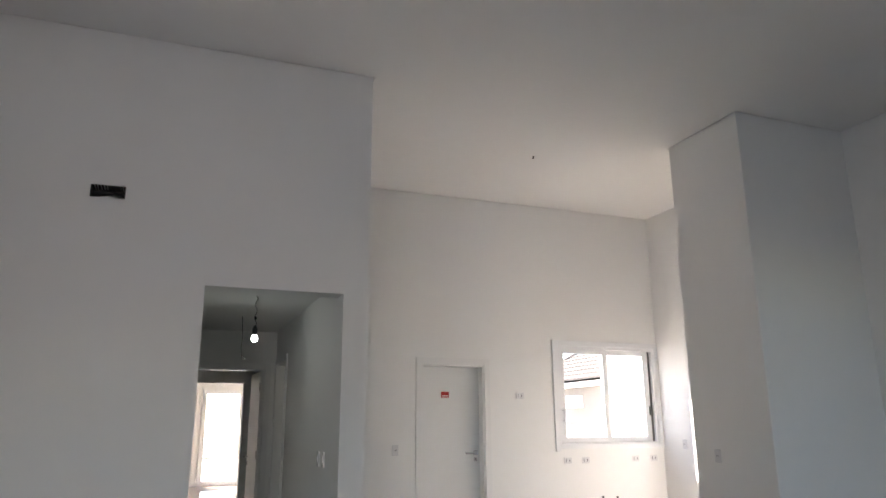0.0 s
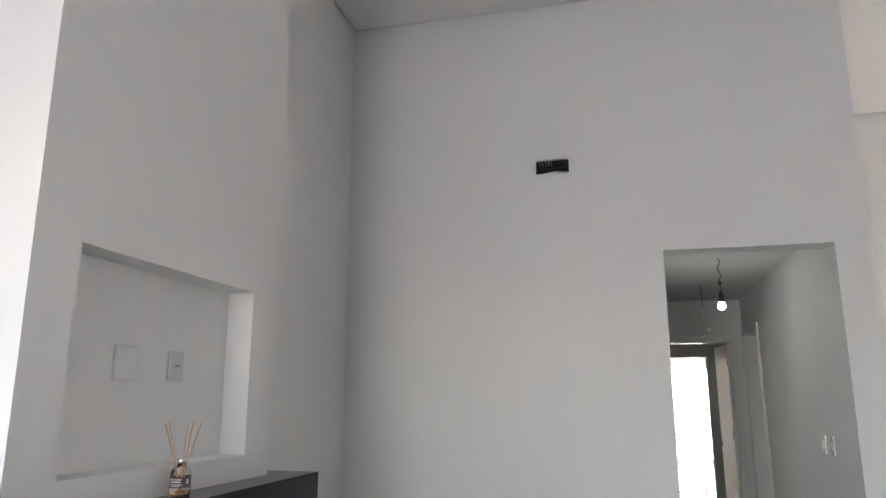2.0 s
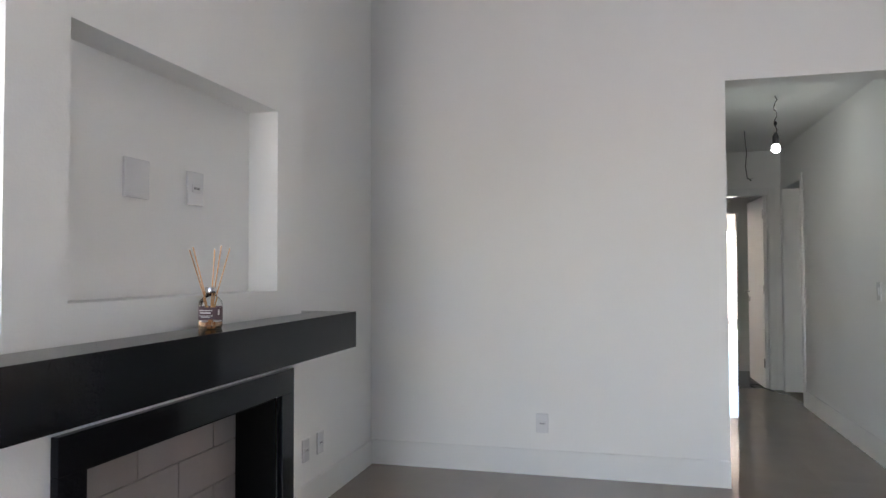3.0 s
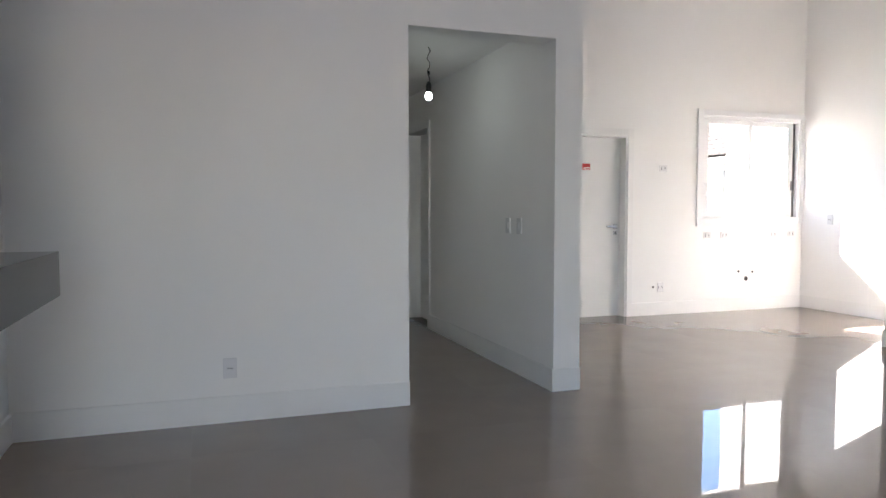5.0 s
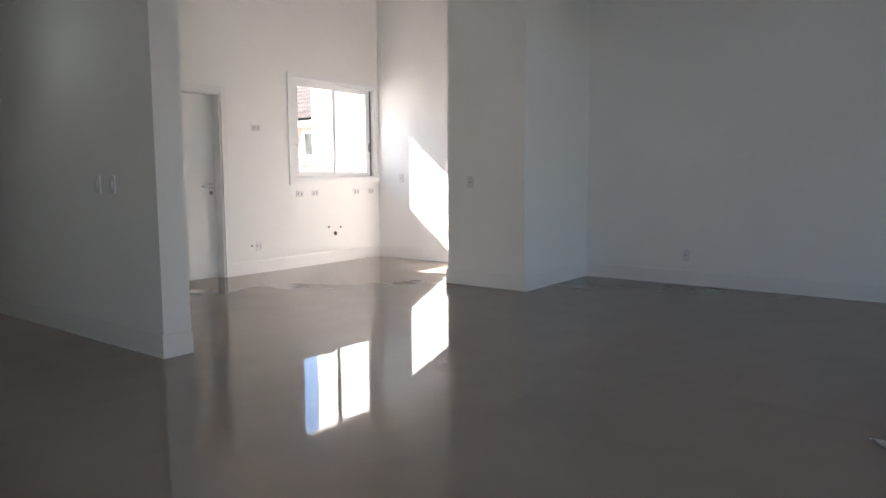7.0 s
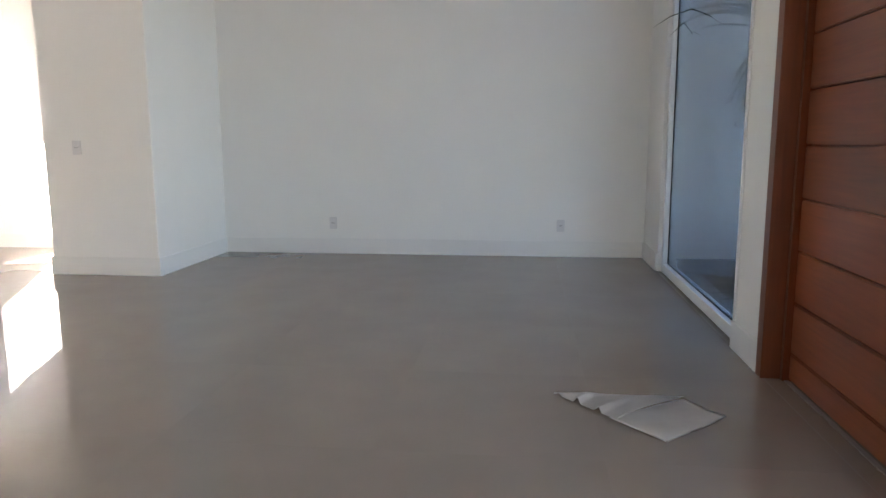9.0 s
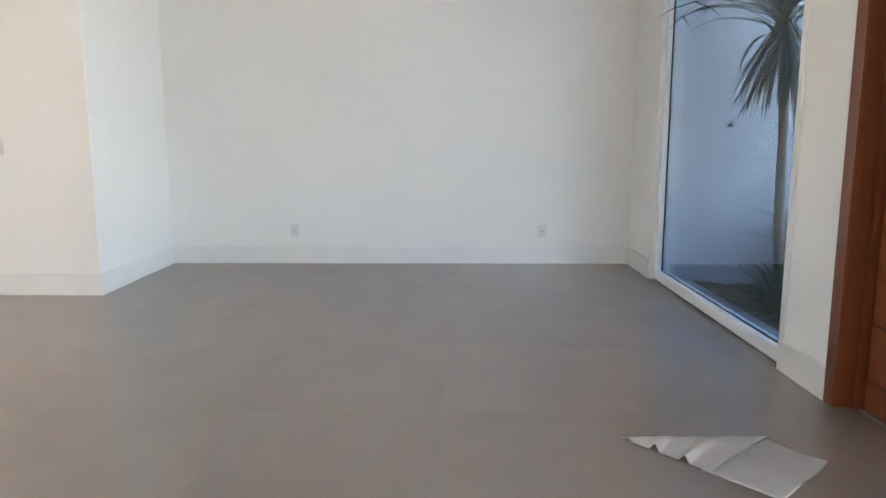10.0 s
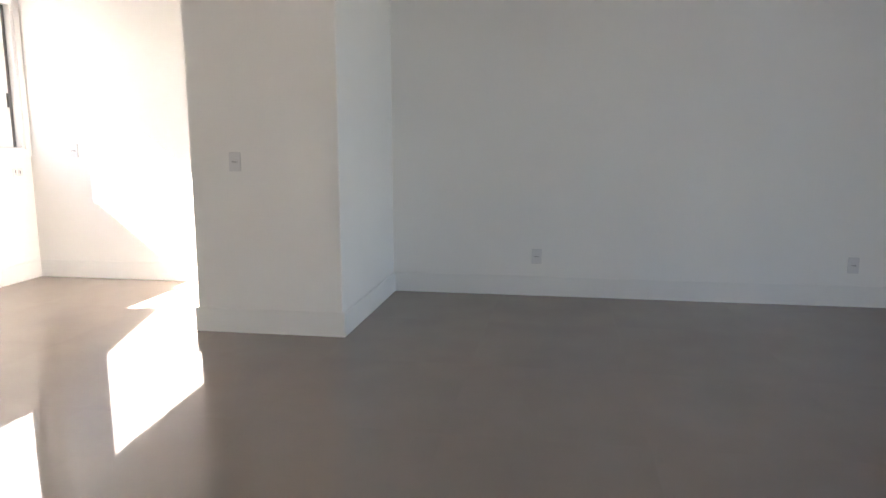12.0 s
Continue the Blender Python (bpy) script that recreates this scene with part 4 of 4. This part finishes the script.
single("gate_post", soft(post, 0.01), RENDER, "white rendered gate post by the street", "post", pose(14.4, -11.6, -0.16))


def tree(m, seed, h, r):
    rnd = random.Random(seed)
    t = thing("street_tree", "leafy green tree beyond the boundary wall", "tree", m, group="street trees")
    bm = bmesh.new()
    tube(bm, [(0, 0, -0.1), (0.06, 0.02, h * 0.25), (-0.05, 0.05, h * 0.5), (0.02, 0, h * 0.8)], [0.16, 0.12, 0.09, 0.03], 10)
    tips = []
    for k in range(9):
        a, z = rnd.uniform(0, 6.28), h * rnd.uniform(0.3, 0.6)
        e = Vector((math.cos(a) * r * rnd.uniform(0.5, 0.9), math.sin(a) * r * rnd.uniform(0.5, 0.9), z + h * rnd.uniform(0.15, 0.4)))
        tube(bm, [(0, 0, z), (e.x * 0.5, e.y * 0.5, z + (e.z - z) * 0.6), e], [0.06, 0.04, 0.015], 6)
        tips.append(e)
    part("trunk", bm, BARK, t)
    lv = bmesh.new()
    for k in range(2600):
        c = tips[k % len(tips)]
        p = c + Vector((rnd.gauss(0, r * 0.3), rnd.gauss(0, r * 0.3), rnd.gauss(0, h * 0.1)))
        s = rnd.uniform(0.05, 0.11)
        u = Vector((rnd.gauss(0, 1), rnd.gauss(0, 1), rnd.gauss(0, 1))).normalized()
        v = u.cross(Vector((rnd.gauss(0, 1), rnd.gauss(0, 1), rnd.gauss(0, 1)))).normalized()
        q = [lv.verts.new(p + u * s), lv.verts.new(p + v * s * 0.5), lv.verts.new(p - u * s), lv.verts.new(p - v * s * 0.5)]
        lv.faces.new(q)
    part("crown", lv, TREELEAF, t)
    return t


tree(pose(8.3, -8.5, -0.16), 34, 4.2, 1.3)
tree(pose(12.5, -13.0, -0.16), 31, 4.6, 1.9)
tree(pose(17.5, -14.5, -0.16), 32, 5.4, 2.3)
tree(pose(10.6, -11.9, -0.16), 36, 3.4, 1.5)
tree(pose(14.6, -16.6, -0.16), 37, 4.4, 2.2)
tree(pose(9.0, -14.5, -0.16), 33, 5.0, 2.1)

# the white building beside the kitchen
nb = thing("white_building", "tall white rendered building beside the kitchen", "building", pose(6.05, 4.12, -0.16, 0, 0, -46))
part("wall", boxes((0, 3, 0, 5, 0, 7.0)), RENDER, nb)
part("parapet", soft(boxes((-0.06, 3.06, -0.06, 5.06, 7.0, 7.14)), 0.01), CONCRETE, nb)

# the tiled house behind, its eave along the plot and its gable to the north
hs = thing("tiled_house", "pale single-storey house with a clay tile gable roof", "house", pose(10.6, 15.5, -0.16, 0, 0, -90))
EV, RG, LONG, DEEP = 2.72, 4.6, 8.0, 3.75
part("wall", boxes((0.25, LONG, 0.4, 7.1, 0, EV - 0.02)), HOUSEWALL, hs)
part("fascia", soft(boxes((0.05, LONG, 0.0, 0.05, EV - 0.16, EV - 0.01)), 0.006), RENDER, hs)
part("soffit", boxes((0.05, LONG, 0.05, 0.4, EV - 0.05, EV - 0.02)), RENDER, hs)
roof = bmesh.new()
vs = [roof.verts.new(p) for p in ((0, 0, EV), (LONG, 0, EV), (LONG, 2 * DEEP, EV), (0, 2 * DEEP, EV), (0, DEEP, RG), (LONG, DEEP, RG))]
for f in ((0, 1, 5, 4), (2, 3, 4, 5), (3, 0, 4), (1, 2, 5), (3, 2, 1, 0)):
    roof.faces.new([vs[i] for i in f])
rf = part("roof", roof, ROOFTILE, hs)
slope = (RG - EV) / DEEP
verge = bmesh.new()
tube(verge, [(0.0, -0.05, EV + 0.06), (0.0, DEEP * 0.5, (EV + RG) / 2 + 0.08), (0.0, DEEP, RG + 0.08)], 0.09, 8)
part("verge_tiles", verge, ROOFTILE, rf, smooth=True)
tiles = bmesh.new()
prof = [(-0.098, 0.0), (-0.06, 0.045), (0.0, 0.062), (0.06, 0.045), (0.098, 0.0)]
for row in range(12):
    y0 = 0.31 * row - 0.06
    y1 = y0 + 0.37
    for c in range(int(LONG / 0.2)):
        xm = 0.1 + c * 0.2
        lower = [tiles.verts.new((xm + a, y0, EV + slope * y0 + 0.075 + b_)) for a, b_ in prof]
        upper = [tiles.verts.new((xm + a, y1, EV + slope * y1 + 0.015 + b_)) for a, b_ in prof]
        for i in range(4):
            tiles.faces.new((lower[i], lower[i + 1], upper[i + 1], upper[i]))
        tiles.faces.new(lower[::-1])
tl = part("roof_tiles", tiles, ROOFTILE, rf, "overlapping curved clay tiles")
tagged(tl, kind="stuff")
win = part("window", boxes((5.56, 5.62, 0.36, 0.4, 1.72, 2.48), (6.3, 6.36, 0.36, 0.4, 1.72, 2.48), (5.62, 6.3, 0.36, 0.4, 1.72, 1.78), (5.62, 6.3, 0.36, 0.4, 2.42, 2.48)), RENDER, hs, "white framed window")
part("pane", boxes((5.62, 6.3, 0.385, 0.395, 1.78, 2.42)), DARKGLASS, win)
awning = part("awning_sash", soft(boxes((5.6, 5.65, -0.02, 0.02, -0.7, 0), (6.27, 6.32, -0.02, 0.02, -0.7, 0), (5.65, 6.27, -0.02, 0.02, -0.7, -0.65)), 0.004), RENDER, win)
awning.matrix_basis = pose(0, 0.35, 2.46, -16)
part("sill", soft(boxes((5.5, 6.42, 0.3, 0.4, 1.64, 1.7)), 0.005), CONCRETE, hs)
cooler = part("air_conditioner", soft(boxes((2.43, 2.95, 0.12, 0.4, 2.0, 2.35)), 0.015), RENDER, hs, "white air conditioner box")
part("grille", boxes((2.49, 2.75, 0.112, 0.121, 2.05, 2.3)), CONCRETE, cooler)

# ---- floor tiles, last ----
TX, TY, JX, JY = 0.92, 0.85, 1.46, -2.265
floor = thing("floor", "polished greige porcelain tile floor", "floor", kind="structure")
part("grout_bed", boxes((WX, 1.05, BY, SY - T, -0.03, -0.0006), (WX, KEX, SY - T, KY, -0.03, -0.0006), (-1.9, 2.6, KY, 13.0, -0.03, -0.0006)), GROUT, floor)
TILES = {}
FLOOR_RND = random.Random(5)


def tile_mesh(w, d):
    """A tile with a very slightly uneven polished face; a few variants of each size."""
    key = (round(w, 3), round(d, 3), FLOOR_RND.randrange(8))
    if key not in TILES:
        n, rnd = 11, random.Random(key[2] * 7 + int(w * 1000))
        bm = bmesh.new()
        sway = 0.0012 * min(w, d) / n
        top = [[bm.verts.new((-w / 2 + w * i / n, -d / 2 + d * j / n, rnd.gauss(0, sway) if 0 < i < n and 0 < j < n else 0.0))
                for j in range(n + 1)] for i in range(n + 1)]
        for i in range(n):
            for j in range(n):
                bm.faces.new((top[i][j], top[i + 1][j], top[i + 1][j + 1], top[i][j + 1])).smooth = True
        low = [bm.verts.new((x, y, z)) for z in (-0.0001, -0.008) for x, y in ((-w / 2, -d / 2), (w / 2, -d / 2), (w / 2, d / 2), (-w / 2, d / 2))]
        for k in range(4):
            bm.faces.new((low[k], low[(k + 1) % 4], low[4 + (k + 1) % 4], low[4 + k]))
        me = bpy.data.meshes.new("tile")
        bm.to_mesh(me)
        bm.free()
        me.materials.append(PORCELAIN)
        TILES[key] = me
    return TILES[key]


def lay(x0, x1, y0, y1):
    g = 0.0003
    i = math.floor((x0 - JX) / TX)
    while JX + i * TX < x1:
        a, b_ = max(x0, JX + i * TX), min(x1, JX + (i + 1) * TX)
        j = math.floor((y0 - JY) / TY)
        while JY + j * TY < y1:
            c, d = max(y0, JY + j * TY), min(y1, JY + (j + 1) * TY)
            if b_ - a > 0.01 and d - c > 0.01:
                # joints lie on the grid; cut edges butt against the wall or the next stretch
                a1, b1 = a + (g if a > x0 else 0), b_ - (g if b_ < x1 else 0)
                c1, d1 = c + (g if c > y0 else 0), d - (g if d < y1 else 0)
                ob = new("tile", tile_mesh(b1 - a1, d1 - c1))
                ob.parent = floor
                ob.matrix_basis = pose((a1 + b1) / 2, (c1 + d1) / 2, 0, FLOOR_RND.gauss(0, 0.008), FLOOR_RND.gauss(0, 0.008), 0)
            j += 1
        i += 1


lay(WX, 0.85, BY, SY)
lay(WX, EX, SY, 0.0)
lay(PX0 + 0.075, PX1 - 0.075, SY - 0.13, SY)
lay(0.0, 1.025, 0.0, 3.7)
lay(1.225, KEX, 0.0, KY)
lay(DX0 + 0.021, DX1 - 0.021, KY, KY + 0.119)
lay(-1.9, 2.6, 3.7, 13.0)
